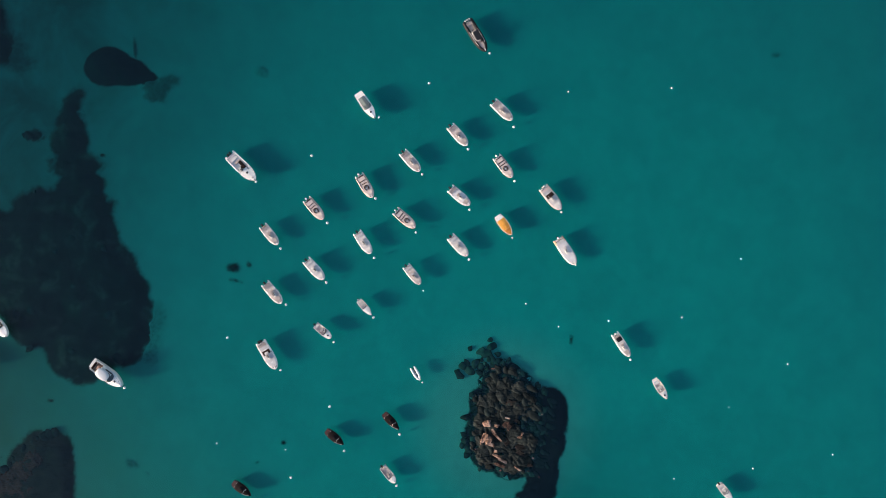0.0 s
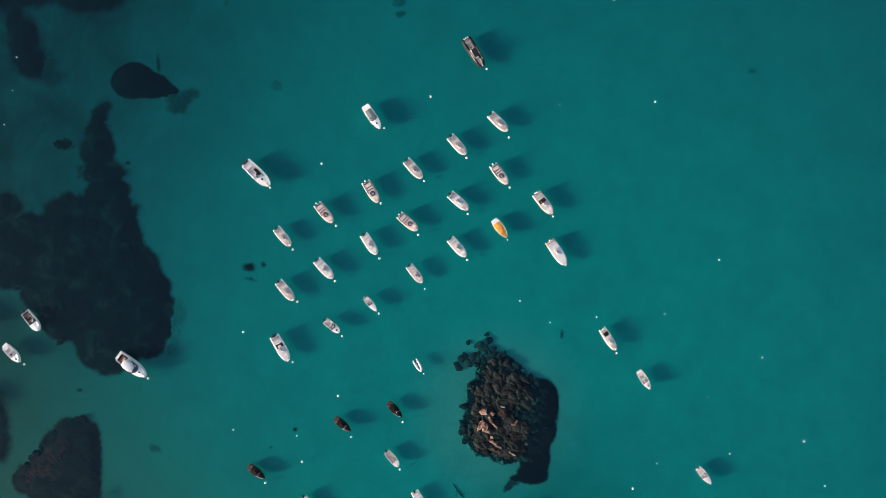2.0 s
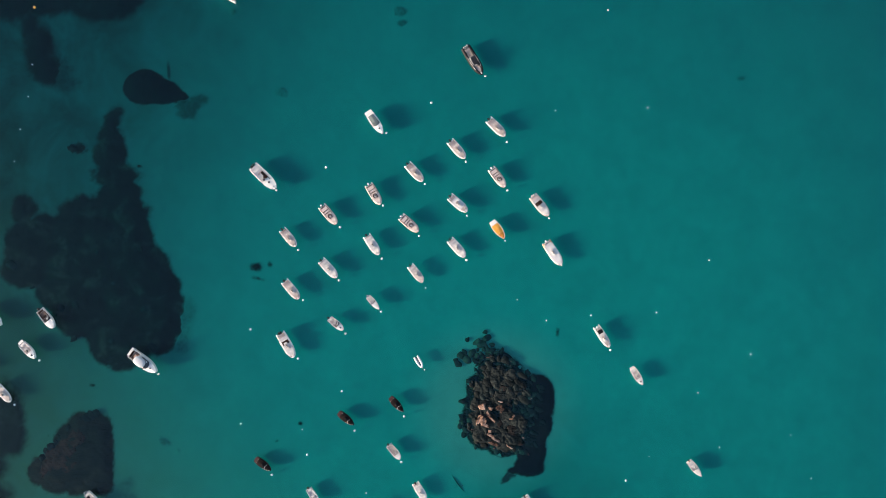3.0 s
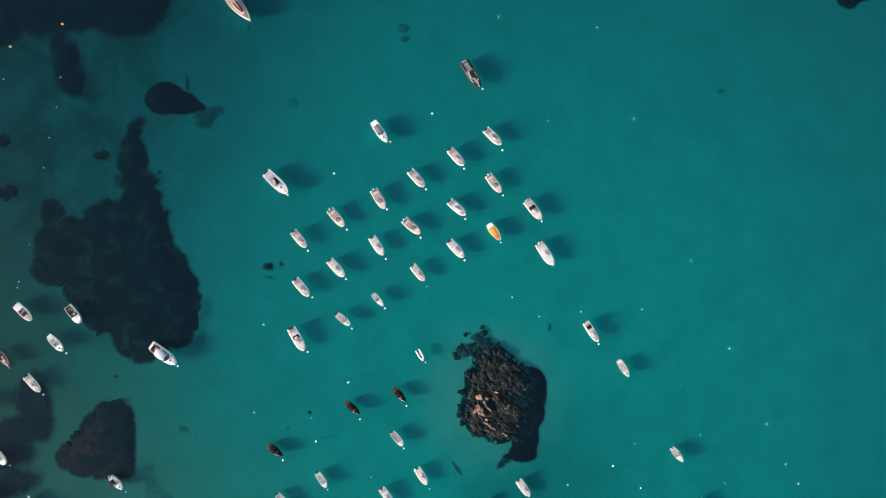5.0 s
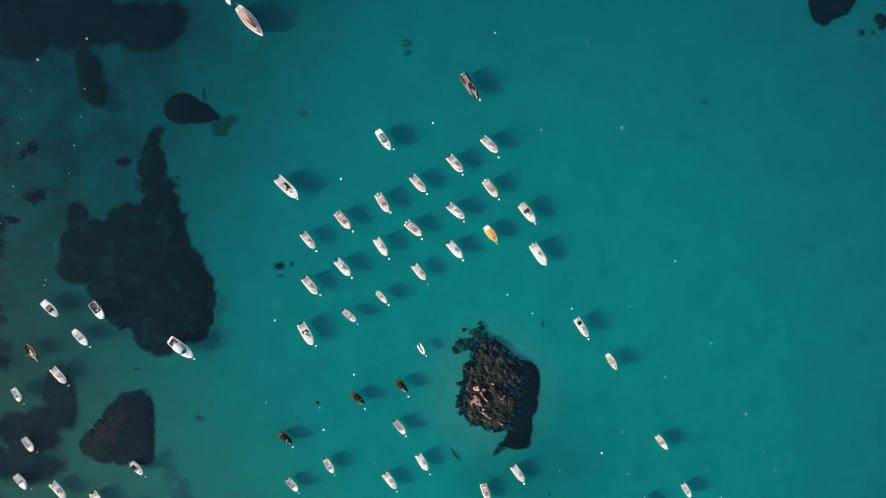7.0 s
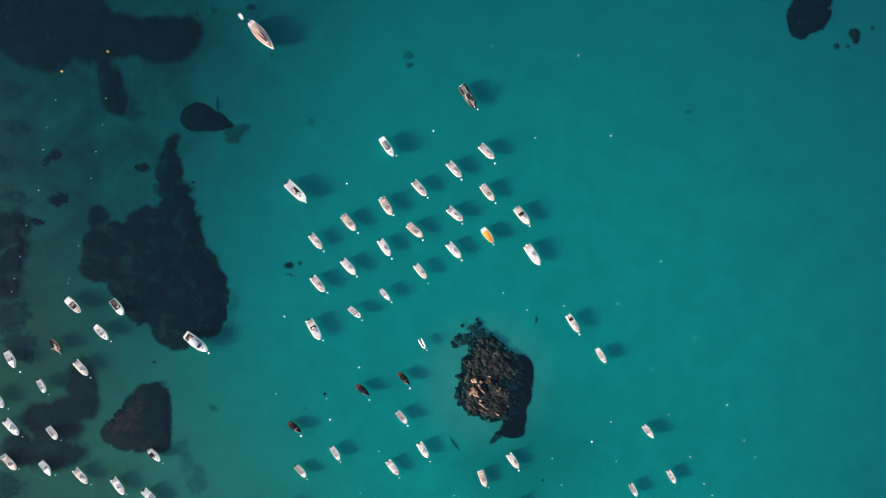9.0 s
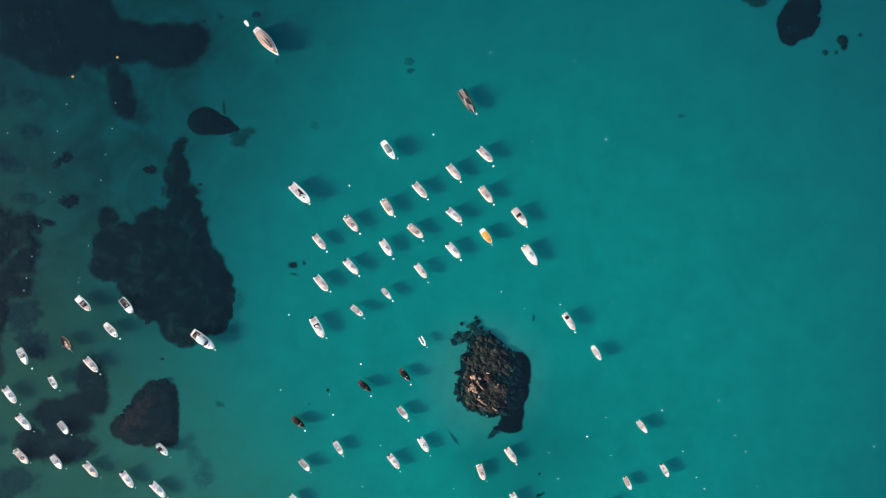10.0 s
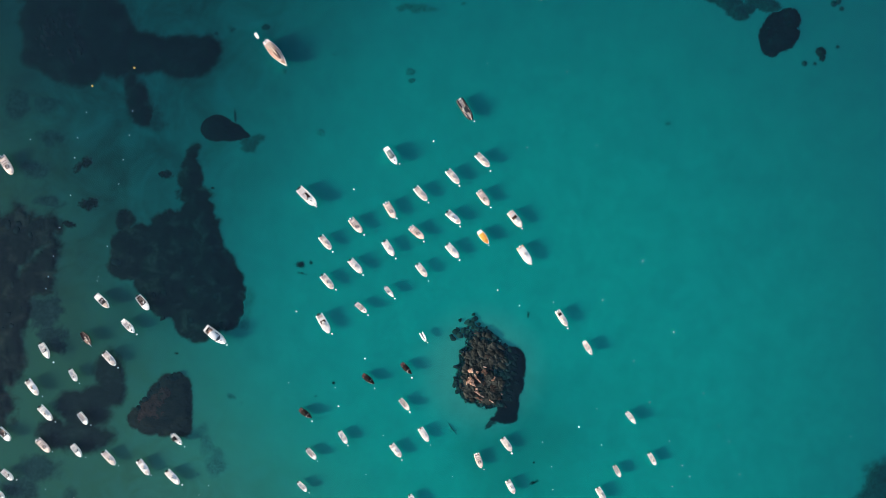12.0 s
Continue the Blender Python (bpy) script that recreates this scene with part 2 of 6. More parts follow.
def ground_cover(name, stops, rough=0.85, grain=1.6, broad=0.25, relief=0.7, patchy=False, spread=0.25, streak=False):
    """Algae, seagrass or rock: colours by clumps at two sizes, with a rough relief. patchy: bare sand shows where the mesh's cover is thin."""
    m, n, l, b = material(name, rough)
    b.inputs["Specular IOR Level"].default_value = 0.12
    p = n.new("ShaderNodeNewGeometry").outputs["Position"]
    at_fine = p
    if streak:
        mp = n.new("ShaderNodeMapping")
        mp.inputs["Rotation"].default_value, mp.inputs["Scale"].default_value = (0, 0, radians(38)), (0.45, 2.4, 1.0)
        l.new(p, mp.inputs[0])
        at_fine = mp.outputs[0]
    fine, big = noise_node(n, l, grain, 7, 0.68, at_fine, 0.5), noise_node(n, l, broad, 4, 0.6, p, 0.4)
    c = ramp_node(n, l, big.outputs[0], stops)
    c1 = ramp_node(n, l, fine.outputs[0], [(0.32, (0.5, 0.5, 0.5)), (0.64, (1, 1, 1))])
    info = n.new("ShaderNodeObjectInfo")
    c2 = ramp_node(n, l, info.outputs["Random"], [(0.0, (1 - spread,) * 3), (1.0, (1, 1, 1))])
    out = mix_node(n, l, 1.0, c.outputs[0], c1.outputs[0], "MULTIPLY")
    out = mix_node(n, l, 1.0, out, c2.outputs[0], "MULTIPLY")
    if patchy:
        at = n.new("ShaderNodeAttribute")
        at.attribute_name = "cover"
        ragged = noise_node(n, l, 0.9, 6, 0.7, p, 0.6)
        add = n.new("ShaderNodeMath")
        add.operation, add.inputs[1].default_value = "MULTIPLY_ADD", 0.45
        off = n.new("ShaderNodeMath")
        off.operation, off.inputs[1].default_value = "MULTIPLY_ADD", 1.55
        off.inputs[2].default_value = -0.45
        l.new(at.outputs["Fac"], off.inputs[0])
        l.new(ragged.outputs[0], add.inputs[0])
        l.new(off.outputs[0], add.inputs[2])
        full = ramp_scale(n, l, add.outputs[0], 0.0, 1.0, 1.0)
        out = mix_node(n, l, full, sand_colour(n, l, p), out)
    l.new(out, b.inputs["Base Color"])
    bump_node(n, l, fine.outputs[0], relief, 0.25, b)
    return m


SAND, WATER = sand(), seawater()
WEED = ground_cover("dark_seagrass", [(0.34, (0.050, 0.010, 0.0125)), (0.52, (0.095, 0.022, 0.0225)), (0.66, (0.28, 0.078, 0.062))], grain=0.7, broad=0.20, relief=0.6, patchy=True)
DEEP_WEED = ground_cover("dense_dark_seagrass", [(0.34, (0.042, 0.008, 0.0125)), (0.55, (0.065, 0.014, 0.018)), (0.72, (0.14, 0.036, 0.036))], grain=0.7, broad=0.15, relief=0.5, patchy=True)
MEADOW_WEED = ground_cover("brown_seagrass", [(0.3, (0.075, 0.026, 0.028)), (0.55, (0.115, 0.045, 0.046)), (0.75, (0.20, 0.085, 0.08))], grain=0.5, broad=0.12, relief=0.3, patchy=True)
MID_WEED = ground_cover("brown_algae", [(0.3, (0.13, 0.075, 0.085)), (0.75, (0.20, 0.125, 0.13))], grain=0.8, relief=0.15, patchy=True)
DIM_WEED = ground_cover("faint_seagrass", [(0.3, (0.13, 0.105, 0.11)), (0.75, (0.22, 0.175, 0.17))], grain=0.7, broad=0.12, relief=0.1, patchy=True)
THIN_WEED = ground_cover("sparse_algae", [(0.3, (0.28, 0.29, 0.28)), (0.75, (0.42, 0.44, 0.42))], relief=0.2, patchy=True)
ROCK_BED = ground_cover("brown_rock_bed", [(0.3, (0.10, 0.019, 0.018)), (0.55, (0.20, 0.038, 0.032)), (0.75, (0.36, 0.078, 0.058))], grain=1.3, broad=0.3, patchy=True, streak=True)
RIM_ROCK = ground_cover("drowned_grey_rock", [(0.3, (0.17, 0.085, 0.072)), (0.55, (0.34, 0.165, 0.135)), (0.8, (0.48, 0.24, 0.20))], grain=1.4, broad=0.5, spread=0.6)
WET_BED = ground_cover("dark_rock_bed", [(0.32, (0.010, 0.013, 0.012)), (0.5, (0.020, 0.026, 0.023)), (0.70, (0.046, 0.052, 0.044))], 0.7, 1.8, 0.45, 1.0, patchy=True, streak=True)
RIDGE = ground_cover("red_brown_algae_ridge", [(0.3, (0.12, 0.015, 0.015)), (0.5, (0.46, 0.042, 0.036)), (0.74, (0.72, 0.080, 0.064))], 0.8, 1.6, 0.5, 0.8, streak=True)
REEF_ROCK = ground_cover("algae_covered_rock", [(0.3, (0.05, 0.018, 0.020)), (0.55, (0.12, 0.045, 0.045)), (0.8, (0.22, 0.085, 0.075))], grain=1.1, broad=0.35)
PURPLE_ROCK = ground_cover("purple_algae_rock", [(0.3, (0.12, 0.010, 0.016)), (0.55, (0.26, 0.022, 0.028)), (0.8, (0.40, 0.050, 0.050))], grain=1.1, broad=0.35)
GRANITE = ground_cover("dry_pink_granite", [(0.30, (0.05, 0.026, 0.018)), (0.45, (0.30, 0.165, 0.11)), (0.66, (0.76, 0.50, 0.38))], 0.7, 2.0, 0.9, 1.0, spread=0.45, streak=True)
BROWN_ROCK = ground_cover("brown_weathered_rock", [(0.3, (0.009, 0.0085, 0.0075)), (0.55, (0.024, 0.0185, 0.0155)), (0.8, (0.060, 0.042, 0.034))], 0.7, 1.8, 0.8, 1.0, streak=True)
BROWN_GRANITE = ground_cover("brown_granite", [(0.30, (0.02, 0.012, 0.009)), (0.48, (0.075, 0.040, 0.028)), (0.68, (0.22, 0.125, 0.088))], 0.7, 2.2, 1.2, 1.0, streak=True)
GREY_ROCK = ground_cover("grey_green_rock", [(0.3, (0.009, 0.0145, 0.0135)), (0.55, (0.018, 0.0275, 0.0250)), (0.8, (0.042, 0.057, 0.051))], 0.75, 1.8, 0.7, 1.0, spread=0.7)


# ---- tools for shapes ----
def part(name, bm, mat, parent, label="", smooth=False):
    """Links a bmesh as one mesh object under a thing or a part."""
    me = bpy.data.meshes.new(name)
    bmesh.ops.recalc_face_normals(bm, faces=bm.faces)
    bm.to_mesh(me)
    bm.free()
    me.materials.append(mat)
    if smooth:
        me.polygons.foreach_set("use_smooth", [True] * len(me.polygons))
    ob = new(name, me)
    ob.parent = parent
    return tagged(ob, label)


def skin(bm, rings, closed=True, caps=True):
    """Faces between rings of points with the same count."""
    vs = [[bm.verts.new(p) for p in r] for r in rings]
    k = len(vs[0])
    for a, b in zip(vs, vs[1:]):
        for i in range(k if closed else k - 1):
            j = (i + 1) % k
            bm.faces.new((a[i], a[j], b[j], b[i]))
    if caps and closed:
        bm.faces.new(vs[0])
        bm.faces.new(vs[-1])
    return vs


def box(x, y, z, sx, sy, sz, r=0.05, taper=1.0, tilt=0.0, bm=None):
    """A block with rounded edges, its base at z; taper: how much of its length and width is left at the top."""
    made = bmesh.new()
    bmesh.ops.create_cube(made, size=1.0)
    for v in made.verts:
        k = taper if v.co.z > 0 else 1.0
        v.co = Vector((v.co.x * sx * k, v.co.y * sy * k, (v.co.z + 0.5) * sz))
    if r > 0:
        bmesh.ops.bevel(made, geom=made.edges[:], offset=min(r, 0.45 * min(sx, sy, sz)), segments=2, affect="EDGES")
    made.transform(pose(x, y, z, 0, tilt, 0))
    if bm is None:
        return made
    me = bpy.data.meshes.new("join")
    made.to_mesh(me)
    made.free()
    bm.from_mesh(me)
    bpy.data.meshes.remove(me)
    return bm


def pipe(points, radius, n=8, bm=None):
    """A round bar along points; radius: one number, or one for each point."""
    bm = bm or bmesh.new()
    pts = [Vector(p) for p in points]
    rad = radius if isinstance(radius, (list, tuple)) else [radius] * len(pts)
    rings = []
    for i, p in enumerate(pts):
        d = (pts[min(i + 1, len(pts) - 1)] - pts[max(i - 1, 0)]).normalized()
        side = d.cross(Vector((0, 0, 1)) if abs(d.z) < 0.9 else Vector((1, 0, 0))).normalized()
        up = side.cross(d)
        rings.append([p + rad[i] * (math.cos(a) * side + math.sin(a) * up) for a in (math.tau * k / n for k in range(n))])
    skin(bm, rings)
    return bm


def plan(L, B, s, stern=0.86, full=0.45, power=2.3, tip=0.72):
    """Half the breadth of a boat at s, from the stern (0) to the bow (1)."""
    u = max(0.0, (s - full) / (1 - full))
    return 0.5 * B * (stern + (1 - stern) * math.sin(min(1, s / full) * math.pi / 2)) * max(0.0, 1 - u ** power) ** tip


def deck_plate(L, B, s0, s1, inset, z0, z1, n=12, rise=0.0, crown=0.0, **shape):
    """A plate that follows the boat's outline between s0 and s1, drawn in by inset; rise: how much higher its front is."""
    bm = bmesh.new()
    rings = []
    for i in range(n + 1):
        s = s0 + (s1 - s0) * i / n
        w = max(0.015, plan(L, B, s, **shape) - inset)
        x, up = (s - 0.5) * L, rise * (i / n) ** 1.5
        rings.append([(x, -w, z0 + up), (x, -w, z1 + up - 0.02), (x, -w * 0.9, z1 + up), (x, 0, z1 + up + crown), (x, w * 0.9, z1 + up), (x, w, z1 + up - 0.02), (x, w, z0 + up)])
    skin(bm, rings)
    return bm


def hull_shell(L, B, free=0.65, sheer=0.25, draft=0.35, wall=0.11, sole=0.32, n=18, **shape):
    """A V hull with its gunwale, hollow down to the sole."""
    bm = bmesh.new()
    rings = []
    for i in range(n + 1):
        s = min(0.985, i / n)
        w = max(0.05, plan(L, B, s, **shape))
        g = free + sheer * s * s
        x = (s - 0.5) * L
        keel = -draft + (draft + 0.25 * g) * max(0, (s - 0.72) / 0.28) ** 2
        chine = -0.05 + 0.35 * max(0, (s - 0.6) / 0.4)
        wi = max(0.02, w - wall)
        so = min(sole, g - 0.05)
        back = 0.10 * L * max(0, (s - 0.7) / 0.3) * 0.35
        rings.append([(x, -w, g), (x - back * 0.3, -w * 0.93, chine), (x - back, 0, keel), (x - back * 0.3, w * 0.93, chine), (x, w, g),
                      (x, w - wall * 0.25, g + 0.03), (x, wi, g + 0.02), (x, wi * 0.97, so), (x, -wi * 0.97, so), (x, -wi, g + 0.02), (x, -w + wall * 0.25, g + 0.03)])
    skin(bm, rings)
    # transom inside the hull
    w = plan(L, B, 0, **shape) - 0.02
    box(-L / 2 + 0.06, 0, -0.1, 0.12, 2 * w, free * 0.85 + 0.1, 0.03, bm=bm)
    return bm


def ellipsoid(x, y, z, rx, ry, rz, seg=12, rows=8):
    bm = bmesh.new()
    bmesh.ops.create_uvsphere(bm, u_segments=seg, v_segments=rows, radius=1)
    bm.transform(Matrix.Translation((x, y, z)) @ Matrix.Diagonal((rx, ry, rz, 1)))
    return bm


def stone_mesh(seed, rough=0.28, level=2, smooth=False):
    """A broken boulder about 1 m across, with flat, tilted faces."""
    bm = bmesh.new()
    bmesh.ops.create_icosphere(bm, subdivisions=level, radius=0.5)
    rng = random.Random(seed)
    cuts = [(Vector((rng.gauss(0, 1), rng.gauss(0, 1), rng.gauss(0, 0.8))).normalized(), rng.uniform(0.30, 0.44)) for _ in range(9)]
    for v in bm.verts:
        for d, h in cuts:
            over = v.co.dot(d) - h
            if over > 0:
                v.co -= d * over * 0.8
        v.co *= 1 + rough * 0.5 * noise.noise(v.co * 3.1 + Vector((seed * 7.3, 0, 0)))
    me = bpy.data.meshes.new("boulder")
    bm.to_mesh(me)
    bm.free()
    me.polygons.foreach_set("use_smooth", [smooth] * len(me.polygons))
    return me


def slab_mesh(seed):
    """A sharp-edged block of split granite about 1 m across."""
    rng = random.Random(seed)
    bm = bmesh.new()
    for sx in (-0.5, 0.5):
        for sy in (-0.5, 0.5):
            for sz in (-0.5, 0.5):
                bm.verts.new((sx * rng.uniform(0.3, 1.0), sy * rng.uniform(0.3, 1.0), sz * rng.uniform(0.4, 1.0)))
    for _ in range(7):
        bm.verts.new((rng.uniform(-0.62, 0.62), rng.choice((-1, 1)) * rng.uniform(0.3, 0.6), rng.uniform(-0.4, 0.55)))
    bmesh.ops.convex_hull(bm, input=bm.verts)
    bmesh.ops.delete(bm, geom=[v for v in bm.verts if not v.link_faces], context="VERTS")
    bmesh.ops.bevel(bm, geom=bm.edges[:], offset=0.018, segments=1, affect="EDGES")
    me = bpy.data.meshes.new("boulder")
    bm.to_mesh(me)
    bm.free()
    return me


def empty(name):
    return new(name)


# ---- kinds of boats; each lies along +x, bow forward, with the waterline at z = 0 ----
def outboard(boat, x, y, mat, size=1.0):
    """An outboard engine hung on the transom."""
    k = size
    cowl = part("outboard_engine", box(x - 0.30 * k, y, 0.62, 0.66 * k, 0.42 * k, 0.48 * k, 0.14, 0.82), mat, boat, "", True)
    part("cowl_band", box(x - 0.30 * k, y, 0.60, 0.68 * k, 0.44 * k, 0.07, 0.02), DARK_PLASTIC, cowl)
    part("engine_leg", box(x - 0.33 * k, y, -0.12, 0.26 * k, 0.14 * k, 0.77, 0.04, 1.15), mat, cowl)
    part("clamp_bracket", box(x + 0.02, y, 0.25, 0.16, 0.26 * k, 0.4, 0.03), DARK_PLASTIC, cowl)
    return cowl


def console(boat, x, y, sx, sy, sz, z, mat, screen=True):
    """A steering console with its wheel, dashboard and windscreen."""
    body = part("console", box(x, y, z, sx, sy, sz, 0.07, 0.86), mat, boat)
    part("dashboard", box(x - sx * 0.22, y, z + sz - 0.01, sx * 0.30, sy * 0.66, 0.05, 0.015), DARK_PLASTIC, body)
    ring = [(x - sx * 0.56 + 0.05 * math.sin(a), y + 0.17 * math.cos(a), z + sz * 0.86 + 0.15 * math.sin(a)) for a in (math.tau * k / 10 for k in range(11))]
    part("steering_wheel", pipe(ring, 0.018, 5), DARK_PLASTIC, body)
    if screen:
        bm = bmesh.new()
        rows = []
        for k in range(7):
            a = math.pi * (k / 6 - 0.5)
            px, py = x + sx * 0.12 + 0.30 * sx * math.cos(a), y + 0.46 * sy * math.sin(a)
            rows.append([(px, py, z + sz * 0.96), (px - 0.10, py * 0.94 + y * 0.06, z + sz + 0.30), (px - 0.12, py * 0.94 + y * 0.06, z + sz + 0.30), (px - 0.02, py, z + sz * 0.96)])
        skin(bm, rows)
        part("windscreen", bm, GLASS, body)
    return body


def seat(boat, name, x, y, z, sx, sy, h, mat, back=0.0, base=None):
    """A bench: a moulded base, a cushion and, if back is not 0, a backrest before (+) or behind (-) it."""
    b = part(name, box(x, y, z, sx, sy, h, 0.04), base or GELCOAT, boat)
    part("cushion", box(x, y, z + h, sx * 0.96, sy * 0.96, 0.10, 0.045), mat, b)
    if back:
        part("backrest", box(x + math.copysign(sx * 0.5, back), y, z + h + 0.06, 0.12, sy * 0.95, abs(back), 0.05, 0.92), mat, b)
    return b


def cleats(boat, places):
    for x, y, z in places:
        part("cleat", box(x, y, z, 0.20, 0.05, 0.06, 0.02), STEEL, boat)


def rib(L=5.6, B=2.3, tube=TUBE_WHITE, deck=DECK_BEIGE, cushion=TAUPE_CUSHION, cons=WORN_GEL, engine=ENGINE_BLACK, engines=1, tube_r=0.18, tail=0.55,
        ring=False, arch=True, helm=True, bow_pad=True, aft=True, top=None, tips=None, strake=STRAKE, console_x=0.02, console_y=0.0, roller=True, sole_z=0.52, bow_mat=None, aft_mat=None, mat=None):
    """A rigid inflatable boat."""
    boat = empty("inflatable_boat")
    shape = dict(stern=0.93, full=0.5, power=2.5, tip=0.62)
    Bi = B - 2.0 * tube_r
    # tube: from the port stern round the bow to the starboard stern
    pts, rad = [], []
    n = 30
    side = []
    for i in range(n + 1):
        s = i / n * 0.985
        side.append(((s - 0.5) * L, max(0.0, plan(L, B, s, **shape) - tube_r * (1 - 0.35 * max(0, s - 0.7) / 0.3)), 0.36 + 0.26 * max(0, s - 0.45) ** 1.6))
    for p in side:
        pts.append((p[0], -p[1], p[2]))
    pts[-1] = (pts[-1][0], -0.03, pts[-1][2])
    for p in reversed(side[:-1]):
        pts.append((p[0], p[1], p[2]))
    rad = [tube_r * (1 - 0.28 * max(0, (abs(i - n) < 8) * (1 - abs(i - n) / 8))) for i in range(len(pts))]
    a, z = Vector(pts[0]), Vector(pts[-1])
    pts = [a + Vector((-tail * 0.55, 0.03, -0.02)), a + Vector((-tail * 0.45, 0.02, -0.01)), a + Vector((-0.12, 0, 0))] + pts + [z + Vector((-0.12, 0, 0)), z + Vector((-tail * 0.45, -0.02, -0.01)), z + Vector((-tail * 0.55, -0.03, -0.02))]
    rad = [tube_r * 0.3, tube_r * 0.72, tube_r] + rad + [tube_r, tube_r * 0.72, tube_r * 0.3]
    t = part("tube", pipe(pts, rad, 12), tube, boat, "", True)
    out = []
    for p, r in zip(pts[2:-2], rad[2:-2]):
        v = Vector((0, p[1], 0))
        v = v.normalized() if v.length > 0.05 else Vector((1, 0, 0))
        if p[0] > L * 0.28:
            v = (v + Vector((1.6 * (p[0] / L - 0.28) / 0.22, 0, 0))).normalized()
        out.append(Vector(p) + v * (r - 0.005) + Vector((0, 0, -0.02)))
    part("rubbing_strake", pipe(out, 0.055, 6), strake, t)
    if tips:
        for sgn in (-1, 1):
            y = sgn * abs(pts[3][1])
            part("tube_patch", pipe([(pts[3][0] - 0.1, y, 0.365), (pts[3][0] + L * 0.16, y * 1.02, 0.365)], tube_r + 0.012, 12), tips, t)
    for sgn in (-1, 1):
        for s in (0.22, 0.42, 0.62):
            y = sgn * (plan(L, B, s, **shape) - tube_r * 0.75)
            x = (s - 0.5) * L
            part("grab_handle", pipe([(x - 0.14, y, 0.36 + tube_r * 0.95), (x - 0.08, y, 0.42 + tube_r), (x + 0.08, y, 0.42 + tube_r), (x + 0.14, y, 0.36 + tube_r * 0.95)], 0.018, 5), DARK_PLASTIC, t)
    # hull below and the deck between the tubes
    bm = bmesh.new()
    rows = []
    for i in range(13):
        s = i / 12 * 0.95
        w = max(0.04, plan(L, Bi + 0.15, s, **shape))
        x = (s - 0.5) * L
        keel = -0.36 + 0.62 * max(0, (s - 0.65) / 0.35) ** 2
        rows.append([(x, -w, 0.14), (x, -w * 0.9, -0.02 + 0.2 * max(0, s - 0.6)), (x, 0, keel), (x, w * 0.9, -0.02 + 0.2 * max(0, s - 0.6)), (x, w, 0.14)])
    skin(bm, rows)
    part("hull", bm, GELCOAT, boat)
    edge = part("deck_edge", deck_plate(L, Bi + 0.26, 0.05, 0.94, 0.0, 0.10, sole_z - 0.04, rise=0.10, **shape), SEAM, boat, "dark seam round the deck")
    part("deck", deck_plate(L, Bi + 0.2, 0.06, 0.92, 0.10, 0.10, sole_z, rise=0.10, **shape), deck, edge)
    for k, x in enumerate((-0.19, 0.26)):
        part("deck_hatch", box(L * x, 0.0, sole_z - 0.01, 0.42, 0.50, 0.025 + 0.06 * k, 0.01), cons, edge)
    w0 = plan(L, Bi, 0.03, **shape)
    part("transom", box(-L * 0.5 + 0.16, 0, -0.1, 0.10, 2 * w0 + 0.1, 0.72, 0.03), GELCOAT, boat)
    for k in range(engines):
        outboard(boat, -L * 0.5 + 0.08, (k - (engines - 1) / 2) * 0.48, engine, 1.0 if engines == 1 else 0.86)
    if aft and ring:
        part("stern_pad", box(-L * 0.345, 0, sole_z, L * 0.15, Bi * 0.84, 0.05, 0.02), aft_mat or cushion, boat, "tan stern sunpad")
    elif aft:
        seat(boat, "aft_bench", -L * 0.5 + 0.75, 0, sole_z, 0.52, Bi * 0.92, 0.10, aft_mat or cushion, -0.14)
    if helm and not ring:
        seat(boat, "helm_seat", L * console_x - 0.58, console_y, sole_z, 0.42, 0.78, 0.22, cushion, -0.12)
    if mat is not None:
        part("cockpit_mat", box(L * console_x + 0.12, 0.04, sole_z - 0.02, 2.7, Bi * 0.84, 0.05, 0.02), mat, boat, "dark brown cockpit mat")
    if ring:
        console(boat, L * console_x + 0.26, 0.0, 0.40, 0.42, 0.22, sole_z, CREAM_GEL, False)
    else:
        console(boat, L * console_x + 0.12, console_y, 0.66, 0.60, 0.46, sole_z, cons, True)
        seat(boat, "console_seat", L * console_x + 0.62, console_y, sole_z, 0.36, 0.52, 0.16, CREAM_CUSHION, 0.0)
    if ring:
        cx = L * console_x + 0.26
        pts = [(cx + 0.54 * math.cos(q), 0.46 * math.sin(q), sole_z + 0.12) for q in (math.tau * (k + 1.5) / 22 for k in range(20))]
        part("wraparound_bolster", pipe(pts, 0.10, 8), cushion, boat, "dark brown bolster round the console", True)
        for x, h in ((-0.43, 0.12), (-0.24, 0.05), (-0.125, 0.05)):
            part("cross_bolster", pipe([(L * x, -Bi * 0.36, sole_z + h), (L * x, Bi * 0.36, sole_z + h)], 0.08, 8), cushion, boat, "dark brown cross bolster", True)
        for sg in (-1, 1):
            part("side_bolster", pipe([(-L * 0.43, sg * (Bi * 0.5 - 0.08), sole_z + 0.06), (-L * 0.26, sg * (Bi * 0.5 - 0.06), sole_z + 0.06), (-L * 0.10, sg * (Bi * 0.5 - 0.06), sole_z + 0.05), (L * 0.02, sg * (Bi * 0.5 - 0.06), sole_z + 0.05)], 0.04, 8), cushion, boat, "dark brown side bolster", True)
    if bow_pad:
        part("bow_locker", deck_plate(L, Bi, 0.70, 0.93, 0.06, sole_z, sole_z + 0.06, 8, 0.08, **shape), deck, boat)
        part("bow_cushion", deck_plate(L, Bi, 0.72, 0.89, 0.15, sole_z + 0.06, sole_z + 0.12, 8, 0.08, **shape), bow_mat or (cushion if not ring else DECK_SAND), boat)
